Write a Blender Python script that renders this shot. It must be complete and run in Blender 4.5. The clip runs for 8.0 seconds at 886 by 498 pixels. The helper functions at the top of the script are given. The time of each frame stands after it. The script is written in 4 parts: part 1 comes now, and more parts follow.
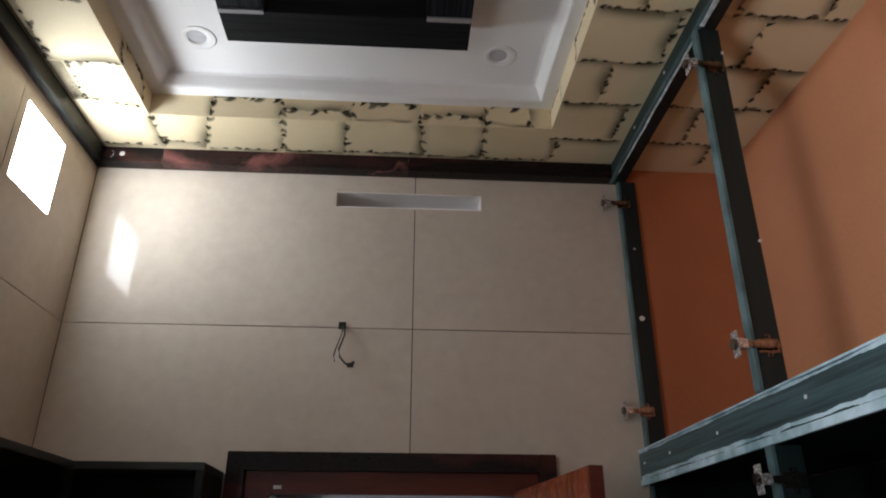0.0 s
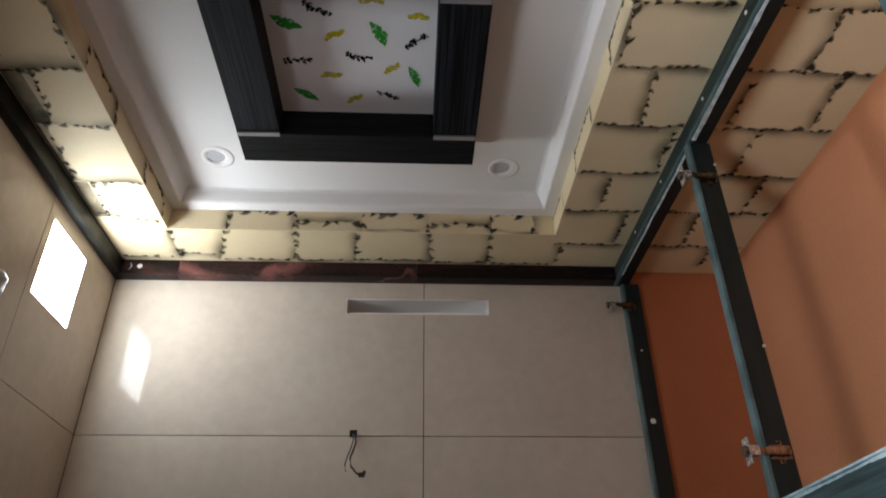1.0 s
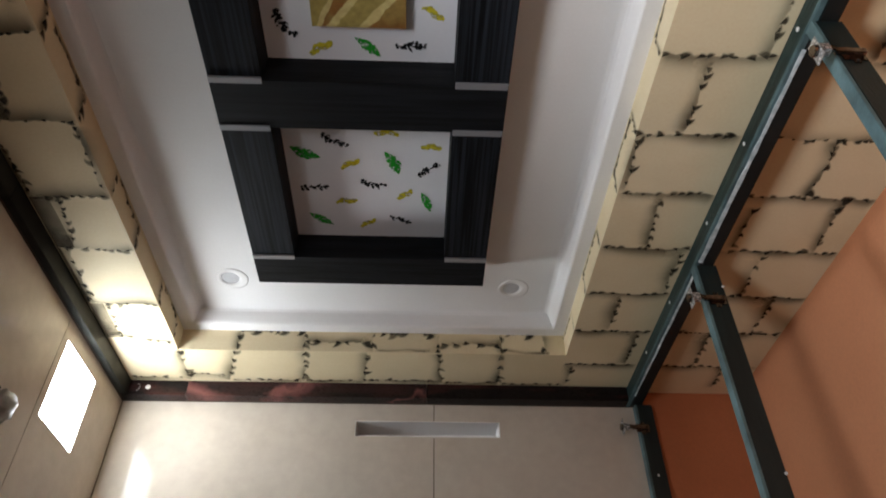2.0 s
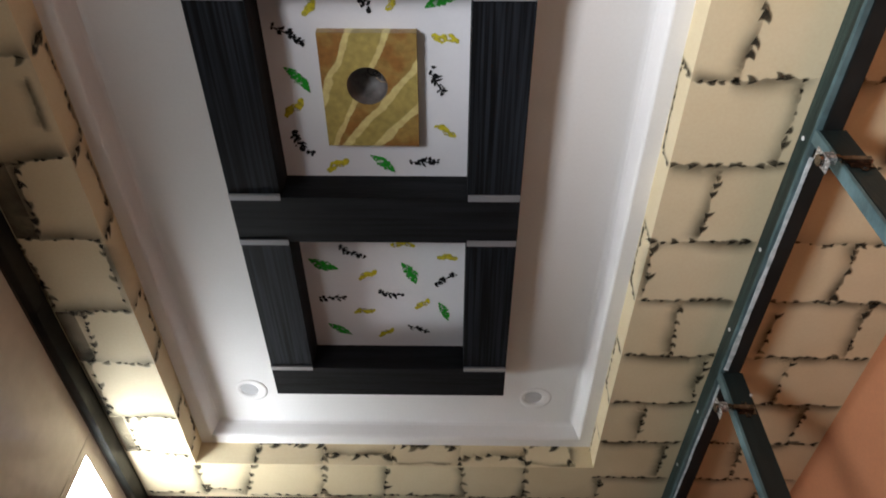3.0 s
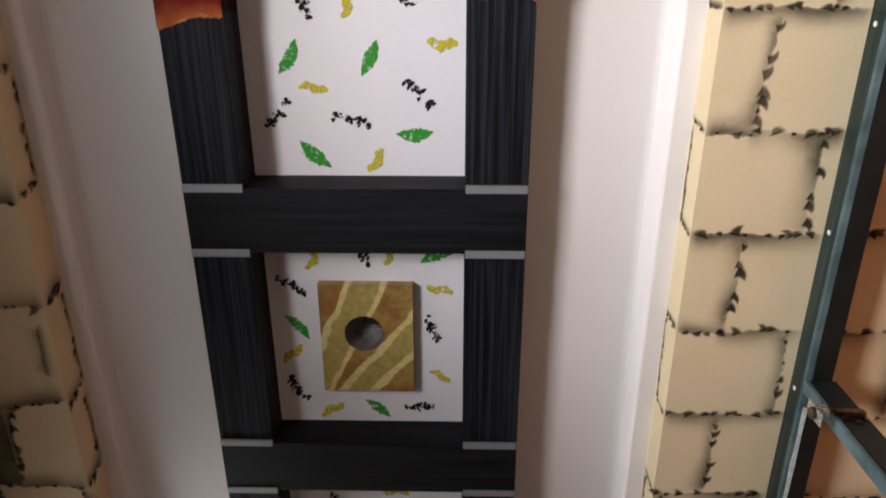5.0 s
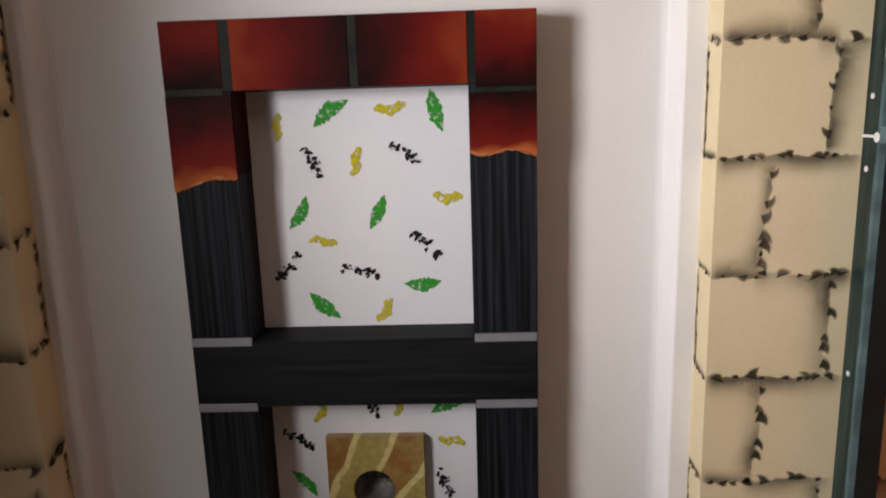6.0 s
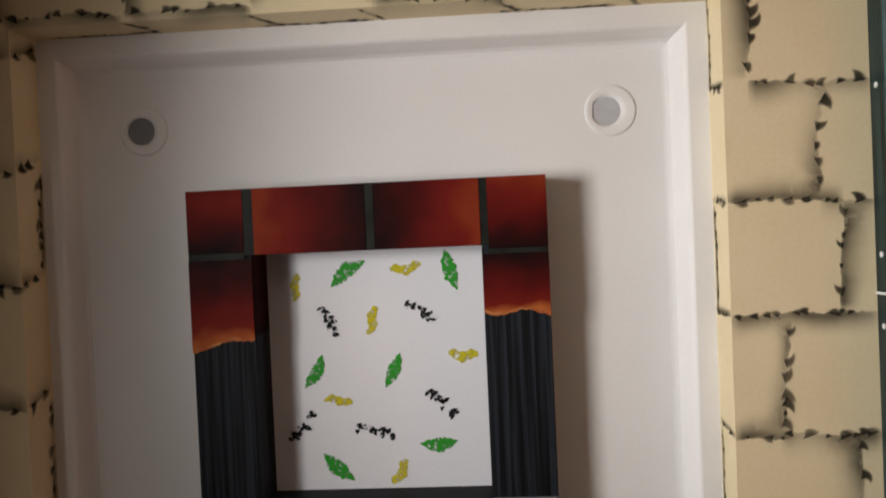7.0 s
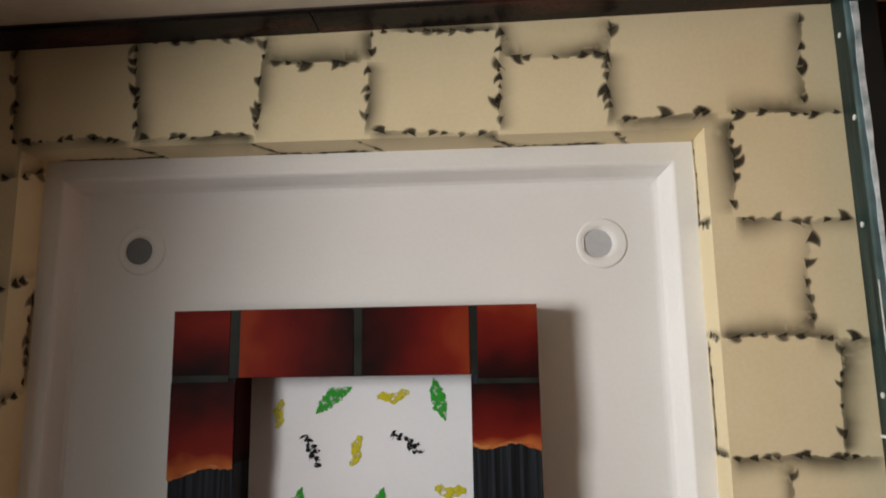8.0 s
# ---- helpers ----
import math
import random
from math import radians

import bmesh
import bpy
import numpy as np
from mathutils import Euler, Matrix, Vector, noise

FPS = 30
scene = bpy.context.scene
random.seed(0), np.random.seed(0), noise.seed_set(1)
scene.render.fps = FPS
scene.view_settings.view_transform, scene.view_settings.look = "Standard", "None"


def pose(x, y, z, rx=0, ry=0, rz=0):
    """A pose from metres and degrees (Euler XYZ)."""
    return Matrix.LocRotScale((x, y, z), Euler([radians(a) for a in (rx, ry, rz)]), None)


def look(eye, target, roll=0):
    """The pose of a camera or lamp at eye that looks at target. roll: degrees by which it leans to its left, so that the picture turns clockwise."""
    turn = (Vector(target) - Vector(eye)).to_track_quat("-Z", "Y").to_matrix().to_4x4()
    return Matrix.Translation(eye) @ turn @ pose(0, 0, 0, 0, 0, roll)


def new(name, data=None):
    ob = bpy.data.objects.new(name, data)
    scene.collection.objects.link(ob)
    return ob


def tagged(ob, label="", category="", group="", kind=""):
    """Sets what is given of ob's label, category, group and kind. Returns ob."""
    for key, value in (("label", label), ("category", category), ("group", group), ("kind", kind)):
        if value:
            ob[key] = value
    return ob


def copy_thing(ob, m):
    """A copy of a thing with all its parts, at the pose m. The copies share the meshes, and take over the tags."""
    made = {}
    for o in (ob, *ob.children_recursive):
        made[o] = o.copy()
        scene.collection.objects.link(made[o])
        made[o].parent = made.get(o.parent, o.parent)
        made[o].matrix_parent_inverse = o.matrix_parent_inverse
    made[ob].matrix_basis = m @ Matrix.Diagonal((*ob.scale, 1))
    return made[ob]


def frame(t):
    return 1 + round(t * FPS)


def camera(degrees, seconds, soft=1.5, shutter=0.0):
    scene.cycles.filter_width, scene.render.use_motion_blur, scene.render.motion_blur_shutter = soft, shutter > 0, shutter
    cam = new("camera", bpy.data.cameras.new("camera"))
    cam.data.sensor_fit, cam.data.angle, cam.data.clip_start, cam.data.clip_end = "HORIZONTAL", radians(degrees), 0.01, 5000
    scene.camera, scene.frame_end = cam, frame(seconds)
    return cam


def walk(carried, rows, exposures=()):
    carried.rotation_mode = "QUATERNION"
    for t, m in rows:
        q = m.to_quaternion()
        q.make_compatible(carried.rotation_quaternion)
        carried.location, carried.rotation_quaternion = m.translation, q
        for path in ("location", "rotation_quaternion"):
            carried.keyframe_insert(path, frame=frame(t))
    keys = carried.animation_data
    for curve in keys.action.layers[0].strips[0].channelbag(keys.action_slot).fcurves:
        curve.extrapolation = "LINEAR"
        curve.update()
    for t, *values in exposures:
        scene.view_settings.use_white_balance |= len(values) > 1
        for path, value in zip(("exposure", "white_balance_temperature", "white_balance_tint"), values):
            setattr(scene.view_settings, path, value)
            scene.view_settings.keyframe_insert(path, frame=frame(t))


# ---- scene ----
cam = camera(64.35, 8.0, soft=1.8, shutter=0.25)
PATH = [
    (0, -0.0388, -2.3756, 1.6769, 114.184, -0.151, -3.575),
    (0.2, -0.0453, -2.3955, 1.6853, 115.381, 0.161, -4.325),
    (0.5, -0.0550, -2.4234, 1.7000, 116.674, 1.029, -3.916),
    (0.8, -0.0547, -2.4377, 1.6926, 119.597, 0.997, -2.746),
    (1, -0.0546, -2.4458, 1.6891, 121.799, 0.598, -2.703),
    (1.2, -0.0608, -2.4575, 1.6916, 123.126, 0.685, -2.688),
    (1.5, -0.0701, -2.4728, 1.6974, 125.905, 0.470, -2.099),
    (1.7, -0.0767, -2.4743, 1.6928, 128.111, 0.374, -2.383),
    (2.8, -0.0520, -2.4939, 1.7137, 137.524, 0.169, -1.003),
    (3, -0.0376, -2.4962, 1.7121, 139.237, -0.720, -0.049),
    (3.2, -0.0369, -2.4980, 1.7128, 140.842, -0.924, -0.194),
    (3.5, -0.0361, -2.4989, 1.7162, 144.112, -1.364, -0.893),
    (3.8, -0.0306, -2.5031, 1.7152, 146.466, -1.858, -1.483),
    (4, -0.0271, -2.5047, 1.7162, 148.032, -1.890, -2.872),
    (4.2, -0.0220, -2.5187, 1.7172, 150.236, -1.563, -2.977),
    (4.5, -0.0148, -2.5378, 1.7212, 152.963, -1.209, -1.422),
    (4.7, -0.0080, -2.5422, 1.7148, 154.713, -1.335, -0.657),
    (5.8, -0.0095, -2.5875, 1.7252, 165.830, -1.287, 1.337),
    (6, -0.0003, -2.5827, 1.7236, 168.280, -1.851, 1.638),
    (6.2, 0.0063, -2.5876, 1.7278, 170.155, -2.132, 1.736),
    (6.5, 0.0155, -2.5904, 1.7356, 174.034, -2.596, 2.394),
    (6.8, 0.0109, -2.6238, 1.7254, 176.911, -3.231, 1.942),
    (7, 0.0082, -2.6402, 1.7200, 178.906, -3.241, 2.402),
    (7.2, 0.0141, -2.6409, 1.7235, 181.832, -3.345, 2.805),
    (7.5, 0.0238, -2.6311, 1.7314, 184.380, -3.842, 2.563),
    (7.8, 0.0337, -2.6330, 1.7307, 187.659, -3.897, 1.631),
    (8, 0.0405, -2.6278, 1.7319, 189.786, -3.665, 0.749),
]
walk(cam, [(t, pose(x, y, z, rx, ry, rz)) for t, x, y, z, rx, ry, rz in PATH], exposures=[(0, 0.18, 6250, 10), (1.5, 0.18, 6350, 9), (3, 0.48, 6320, 9), (3.8, 0.48, 6450, 12), (4.5, 0.40, 6620, 15), (6, -0.06, 6850, 14), (8, -0.28, 6900, 7)])

# ---- light: daylight through the west wall ----
world = bpy.data.worlds.new("world")
scene.world = world
world.use_nodes = True
wn = world.node_tree.nodes
sky = wn.new("ShaderNodeTexSky")
sky.sky_type, sky.sun_disc, sky.sun_elevation, sky.sun_rotation = "NISHITA", False, radians(40), radians(250)
world.node_tree.links.new(sky.outputs[0], wn["Background"].inputs[0])
wn["Background"].inputs[1].default_value = 0.12
sun = new("sun", bpy.data.lights.new("sun", "SUN"))
sun.data.energy, sun.data.angle, sun.data.color = 3.0, radians(0.5), (1.0, 0.95, 0.88)
sun.matrix_world = look((-6, -6, 7), (0, 0, 0))


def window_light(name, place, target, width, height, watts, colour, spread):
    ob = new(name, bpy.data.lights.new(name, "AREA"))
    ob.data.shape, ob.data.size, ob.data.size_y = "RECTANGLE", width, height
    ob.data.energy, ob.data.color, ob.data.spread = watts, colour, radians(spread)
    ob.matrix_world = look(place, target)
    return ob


# main window of the west wall: sky light, and the light thrown up by the sunlit ground outside
window_light("window_daylight", (-1.37, -2.7, 1.78), (0.65, -2.0, 2.10), 0.62, 0.74, 14.5, (0.92, 0.96, 1.0), 145)
window_light("window_ground_bounce", (-1.36, -2.7, 1.70), (0.5, -2.66, 2.46), 0.62, 0.5, 13.6, (0.99, 0.98, 1.0), 92)
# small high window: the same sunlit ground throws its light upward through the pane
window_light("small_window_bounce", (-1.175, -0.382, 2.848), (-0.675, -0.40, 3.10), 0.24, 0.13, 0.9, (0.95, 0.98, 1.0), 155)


# ---- materials ----
def material(name, colour, rough=0.5, second=None, scale=6.0, grain=60.0, bump=0.05, metal=0.0, stretch=(1, 1, 1), coat=0.0, contrast=0.5, random_shift=0.0, centre=0.5, gloss=0.5, detail=5):
    """Two tones mixed by a broad noise, fine grain in the roughness and relief."""
    m = bpy.data.materials.new(name)
    m.use_nodes = True
    n, l = m.node_tree.nodes, m.node_tree.links
    b = n["Principled BSDF"]
    co = n.new("ShaderNodeTexCoord")
    mp = n.new("ShaderNodeMapping")
    mp.inputs["Scale"].default_value = stretch
    l.new(co.outputs["Object"], mp.inputs["Vector"])
    source = mp.outputs[0]
    if random_shift:
        info, mul, add = n.new("ShaderNodeObjectInfo"), n.new("ShaderNodeMath"), n.new("ShaderNodeVectorMath")
        mul.operation, mul.inputs[1].default_value = "MULTIPLY", random_shift
        l.new(info.outputs["Random"], mul.inputs[0])
        l.new(source, add.inputs[0])
        l.new(mul.outputs[0], add.inputs[1])
        source = add.outputs[0]
    big, fine = n.new("ShaderNodeTexNoise"), n.new("ShaderNodeTexNoise")
    big.inputs["Scale"].default_value, big.inputs["Detail"].default_value = scale, detail
    fine.inputs["Scale"].default_value, fine.inputs["Detail"].default_value = grain, 4
    l.new(source, big.inputs["Vector"])
    l.new(source, fine.inputs["Vector"])
    ramp = n.new("ShaderNodeValToRGB")
    second = second or tuple(c * 0.86 for c in colour)
    ramp.color_ramp.elements[0].position, ramp.color_ramp.elements[1].position = centre - contrast / 2, centre + contrast / 2
    ramp.color_ramp.elements[0].color, ramp.color_ramp.elements[1].color = (*second, 1), (*colour, 1)
    l.new(big.outputs[0], ramp.inputs[0])
    mix = n.new("ShaderNodeMix")
    mix.data_type, mix.blend_type = "RGBA", "OVERLAY"
    mix.inputs[0].default_value = 0.12
    l.new(ramp.outputs[0], mix.inputs[6])
    l.new(fine.outputs[0], mix.inputs[7])
    l.new(mix.outputs[2], b.inputs["Base Color"])
    rr = n.new("ShaderNodeMapRange")
    rr.inputs["To Min"].default_value, rr.inputs["To Max"].default_value = max(rough - 0.06, rough * 0.7), min(rough + 0.08, rough * 1.4)
    l.new(fine.outputs[0], rr.inputs[0])
    l.new(rr.outputs[0], b.inputs["Roughness"])
    bp = n.new("ShaderNodeBump")
    bp.inputs["Strength"].default_value, bp.inputs["Distance"].default_value = bump, 0.004
    l.new(fine.outputs[0], bp.inputs["Height"])
    l.new(bp.outputs[0], b.inputs["Normal"])
    b.inputs["Metallic"].default_value, b.inputs["Coat Weight"].default_value = metal, coat
    b.inputs["Coat Roughness"].default_value = 0.05
    b.inputs["Specular IOR Level"].default_value = gloss
    return m


def film(name, colour, rough=0.7, speckle=40.0, gap=0.45, soft=0.1, halo=False):
    """Paint laid thinly on a surface: bare specks in a stamp, or a sprayed edge that thins out along V."""
    m = bpy.data.materials.new(name)
    m.use_nodes = True
    n, l = m.node_tree.nodes, m.node_tree.links
    b, out = n["Principled BSDF"], n["Material Output"]
    b.inputs["Base Color"].default_value, b.inputs["Roughness"].default_value = (*colour, 1), rough
    b.inputs["Specular IOR Level"].default_value = 0.15
    clear, mix = n.new("ShaderNodeBsdfTransparent"), n.new("ShaderNodeMixShader")
    co, tex, ramp = n.new("ShaderNodeTexCoord"), n.new("ShaderNodeTexNoise"), n.new("ShaderNodeMapRange")
    tex.inputs["Scale"].default_value, tex.inputs["Detail"].default_value = speckle, 3
    l.new(co.outputs["Object"], tex.inputs["Vector"])
    if halo:
        uv, sep, fall = n.new("ShaderNodeUVMap"), n.new("ShaderNodeSeparateXYZ"), n.new("ShaderNodeMath")
        l.new(uv.outputs[0], sep.inputs[0])
        fall.operation, fall.inputs[1].default_value = "POWER", 2.2
        l.new(sep.outputs[1], fall.inputs[0])
        ramp.inputs["From Min"].default_value, ramp.inputs["From Max"].default_value = 0.25, 0.7
        ramp.inputs["To Min"].default_value, ramp.inputs["To Max"].default_value = 0.80, 1.0
        l.new(tex.outputs[0], ramp.inputs[0])
        mul, ends = n.new("ShaderNodeMath"), n.new("ShaderNodeMath")
        mul.operation = ends.operation = "MULTIPLY"
        l.new(fall.outputs[0], mul.inputs[0])
        l.new(ramp.outputs[0], mul.inputs[1])
        l.new(mul.outputs[0], ends.inputs[0])
        l.new(sep.outputs[0], ends.inputs[1])
        l.new(ends.outputs[0], mix.inputs[0])
    else:
        ramp.inputs["From Min"].default_value, ramp.inputs["From Max"].default_value = gap, gap + soft
        l.new(tex.outputs[0], ramp.inputs[0])
        l.new(ramp.outputs[0], mix.inputs[0])
    l.new(clear.outputs[0], mix.inputs[1])
    l.new(b.outputs[0], mix.inputs[2])
    l.new(mix.outputs[0], out.inputs["Surface"])
    return m


TILE = material("polished_beige_tile", (0.575, 0.505, 0.43), 0.012, (0.49, 0.425, 0.355), 2.6, 25, 0.0, random_shift=9, gloss=0.15)
GROUT = material("dark_grout", (0.06, 0.04, 0.03), 0.9)
GRANITE = material("maroon_granite", (0.010, 0.0075, 0.0075), 0.28, (0.09, 0.025, 0.02), 3.2, 90, 0.01, stretch=(1, 2.5, 4), contrast=0.24, random_shift=7, centre=0.37, gloss=0.16)
CREAM = material("cream_emulsion", (0.76, 0.645, 0.43), 0.75, (0.70, 0.58, 0.36), 5, 120, 0.025)
WHITE = material("white_emulsion", (0.80, 0.78, 0.77), 0.6, (0.76, 0.74, 0.73), 4, 120, 0.04)
PANELWHITE = material("fresh_white_panel_paint", (0.83, 0.82, 0.86), 0.6, (0.79, 0.78, 0.81), 4, 120, 0.04)
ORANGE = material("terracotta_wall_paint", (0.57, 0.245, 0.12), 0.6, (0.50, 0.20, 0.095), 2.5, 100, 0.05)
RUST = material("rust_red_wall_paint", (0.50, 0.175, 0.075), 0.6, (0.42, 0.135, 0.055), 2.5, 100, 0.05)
PLASTER = material("grey_plaster", (0.45, 0.43, 0.40), 0.9, grain=80, bump=0.2)
FRAYED = material("frayed_pale_wire", (0.50, 0.38, 0.24), 0.7, (0.16, 0.10, 0.06), 60, 150, 0.3)
HOLE = material("grey_lamp_cup", (0.24, 0.22, 0.215), 0.5, (0.085, 0.075, 0.07), 30, 120, 0.1)
FLOOR = material("floor_tile_beige", (0.55, 0.48, 0.40), 0.2, coat=0.2)
LAMINATE_X = material("charcoal_woodgrain_across", (0.0105, 0.0118, 0.0145), 0.58, (0.0025, 0.0028, 0.0033), 9, 60, 0.25, stretch=(0.35, 9, 3), contrast=0.35, gloss=0.16)
LAMINATE_Y = material("charcoal_woodgrain_along", (0.0175, 0.021, 0.0275), 0.6, (0.0022, 0.0026, 0.0033), 9, 60, 0.3, stretch=(13, 0.22, 3), contrast=0.22, gloss=0.13)
ALUMINIUM = material("brushed_aluminium", (0.42, 0.43, 0.46), 0.38, metal=0.6, stretch=(0.4, 8, 8))
# the frame's worn teal, lightened and blued for the light on the beam
TEAL_BEAM = material("worn_teal_paint_beam_light", (0.060, 0.118, 0.132), 0.38, (0.010, 0.024, 0.028), 9, 50, 0.25, stretch=(6, 0.35, 14), contrast=0.36)
TEAL = material("worn_teal_frame_paint", (0.023, 0.046, 0.043), 0.42, (0.006, 0.012, 0.012), 9, 50, 0.25, stretch=(6, 0.35, 12), contrast=0.34, gloss=0.25)
TEAL_EDGE = material("pale_chipped_edge", (0.60, 0.76, 0.84), 0.4, (0.20, 0.34, 0.39), 14, 80, 0.3, contrast=0.35)
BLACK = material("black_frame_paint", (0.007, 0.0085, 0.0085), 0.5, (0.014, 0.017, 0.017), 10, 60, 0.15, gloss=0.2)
POSTPAINT = material("dark_teal_post_paint", (0.006, 0.012, 0.0125), 0.45, (0.011, 0.021, 0.022), 7, 60, 0.2, stretch=(6, 6, 0.6), gloss=0.3)
DARKBOARD = material("dark_green_black_board", (0.03, 0.036, 0.034), 0.5, (0.015, 0.018, 0.017), 8, 60, 0.15)
POST_EDGE = material("teal_post_edge", (0.115, 0.195, 0.212), 0.45, (0.036, 0.068, 0.074), 14, 80, 0.3, contrast=0.4)
# hinge chrome with its dark brown reflections put into the mottled colour
DARKSTEEL = material("dark_reflecting_hinge_steel", (0.40, 0.36, 0.33), 0.14, (0.05, 0.04, 0.035), 70, 200, 0.2, metal=1.0)
STEEL = material("hinge_steel", (0.66, 0.66, 0.65), 0.26, (0.30, 0.28, 0.27), 50, 150, 0.1, metal=0.6)
FILLER = material("white_scraped_filler", (0.66, 0.71, 0.73), 0.6, (0.16, 0.22, 0.23), 30, 90, 0.3, contrast=0.45, centre=0.46)
WRAP = material("crumpled_clear_wrap", (0.30, 0.29, 0.265), 0.4, (0.17, 0.16, 0.145), 30, 90, 0.4)
PLASTIC = material("white_plastic", (0.75, 0.75, 0.75), 0.4)
# darker copy of LENS: weaker reflected light put into the south-west diffuser's colour
SHADED_LENS = material("shaded_lamp_diffuser", (0.17, 0.17, 0.175), 0.5)
LENS = material("grey_lamp_diffuser", (0.52, 0.52, 0.54), 0.5)
DOORWOOD = material("orange_stained_door_wood", (0.34, 0.085, 0.03), 0.25, (0.18, 0.035, 0.012), 5, 60, 0.15, stretch=(6, 6, 0.5), coat=0.3)
REDWOOD = material("red_brown_varnished_wood", (0.14, 0.025, 0.014), 0.35, (0.06, 0.012, 0.008), 5, 60, 0.15, stretch=(1, 5, 5), gloss=0.3)
CABLE = material("black_cable", (0.015, 0.014, 0.013), 0.5)
FROST = material("daylit_frosted_pane", (0.85, 0.86, 0.86), 0.4)
FROST.node_tree.nodes["Principled BSDF"].inputs["Emission Color"].default_value = (0.92, 0.97, 1.0, 1)
FROST.node_tree.nodes["Principled BSDF"].inputs["Emission Strength"].default_value = 31.0


def brick_paint(name, axis, flip, warm, glow=None):
    """Airbrushed red brick: black to red to orange across the piece, unevenly."""
    m = bpy.data.materials.new(name)
    m.use_nodes = True
    n, l = m.node_tree.nodes, m.node_tree.links
    b = n["Principled BSDF"]
    co, sep, tex = n.new("ShaderNodeTexCoord"), n.new("ShaderNodeSeparateXYZ"), n.new("ShaderNodeTexNoise")
    tex.inputs["Scale"].default_value, tex.inputs["Detail"].default_value = 14, 1.5
    l.new(co.outputs["Generated"], sep.inputs[0])
    l.new(co.outputs["Object"], tex.inputs["Vector"])
    way = n.new("ShaderNodeMapRange")
    way.inputs["To Min"].default_value, way.inputs["To Max"].default_value = (1, 0) if flip else (0, 1)
    l.new(sep.outputs[axis], way.inputs[0])
    shake, add = n.new("ShaderNodeMath"), n.new("ShaderNodeMath")
    shake.operation, shake.inputs[1].default_value, shake.inputs[2].default_value = "MULTIPLY_ADD", 0.5, -0.22
    l.new(tex.outputs[0], shake.inputs[0])
    l.new(way.outputs[0], add.inputs[0])
    l.new(shake.outputs[0], add.inputs[1])
    ramp = n.new("ShaderNodeValToRGB")
    e = ramp.color_ramp.elements
    e[0].position, e[0].color = 0.0, (0.007, 0.003, 0.003, 1)
    e[1].position, e[1].color = 1.0, glow or ((0.20, 0.028, 0.010, 1) if warm else (0.035, 0.0035, 0.0035, 1))
    e.new(0.22).color = (0.028, 0.004, 0.0035, 1)
    e.new(0.50).color = (0.085, 0.0060, 0.0052, 1) if warm else (0.022, 0.003, 0.003, 1)
    e.new(0.82).color = (0.145, 0.0115, 0.0068, 1) if warm else (0.030, 0.0032, 0.0032, 1)
    l.new(add.outputs[0], ramp.inputs[0])
    l.new(ramp.outputs[0], b.inputs["Base Color"])
    b.inputs["Roughness"].default_value, b.inputs["Specular IOR Level"].default_value = 0.6, 0.06
    return m


BRICK_E, BRICK_W = brick_paint("brick_paint_east", 0, False, True), brick_paint("brick_paint_west", 0, True, True)
BRICK_S, BRICK_N = brick_paint("brick_paint_south", 1, True, True), brick_paint("brick_paint_north", 1, False, True, (0.42, 0.115, 0.030, 1))
BRICK_C = brick_paint("brick_paint_corner", 1, True, True, (0.12, 0.010, 0.006, 1))
BRICK_D = brick_paint("brick_paint_dark", 1, True, False)
BRICKEDGE = material("orange_paint_edge", (0.52, 0.22, 0.075), 0.6, (0.30, 0.055, 0.015), 40, 80, 0.05, gloss=0.15)
BRICKJOINT = material("grey_green_painted_joint", (0.020, 0.023, 0.018), 0.6, (0.004, 0.004, 0.0035), 15, 80, 0.05, gloss=0.15)
SPRAY = film("sprayed_black_edge", (0.040, 0.034, 0.023), halo=True, speckle=30)
STAMP = {"g": film("green_leaf_stamp", (0.028, 0.31, 0.03), gap=0.27, speckle=95, soft=0.24),
         "y": film("yellow_leaf_stamp", (0.58, 0.50, 0.025), gap=0.24, speckle=80, soft=0.30),
         "k": film("black_leaf_stamp", (0.012, 0.012, 0.014), gap=0.36, speckle=130, soft=0.06)}


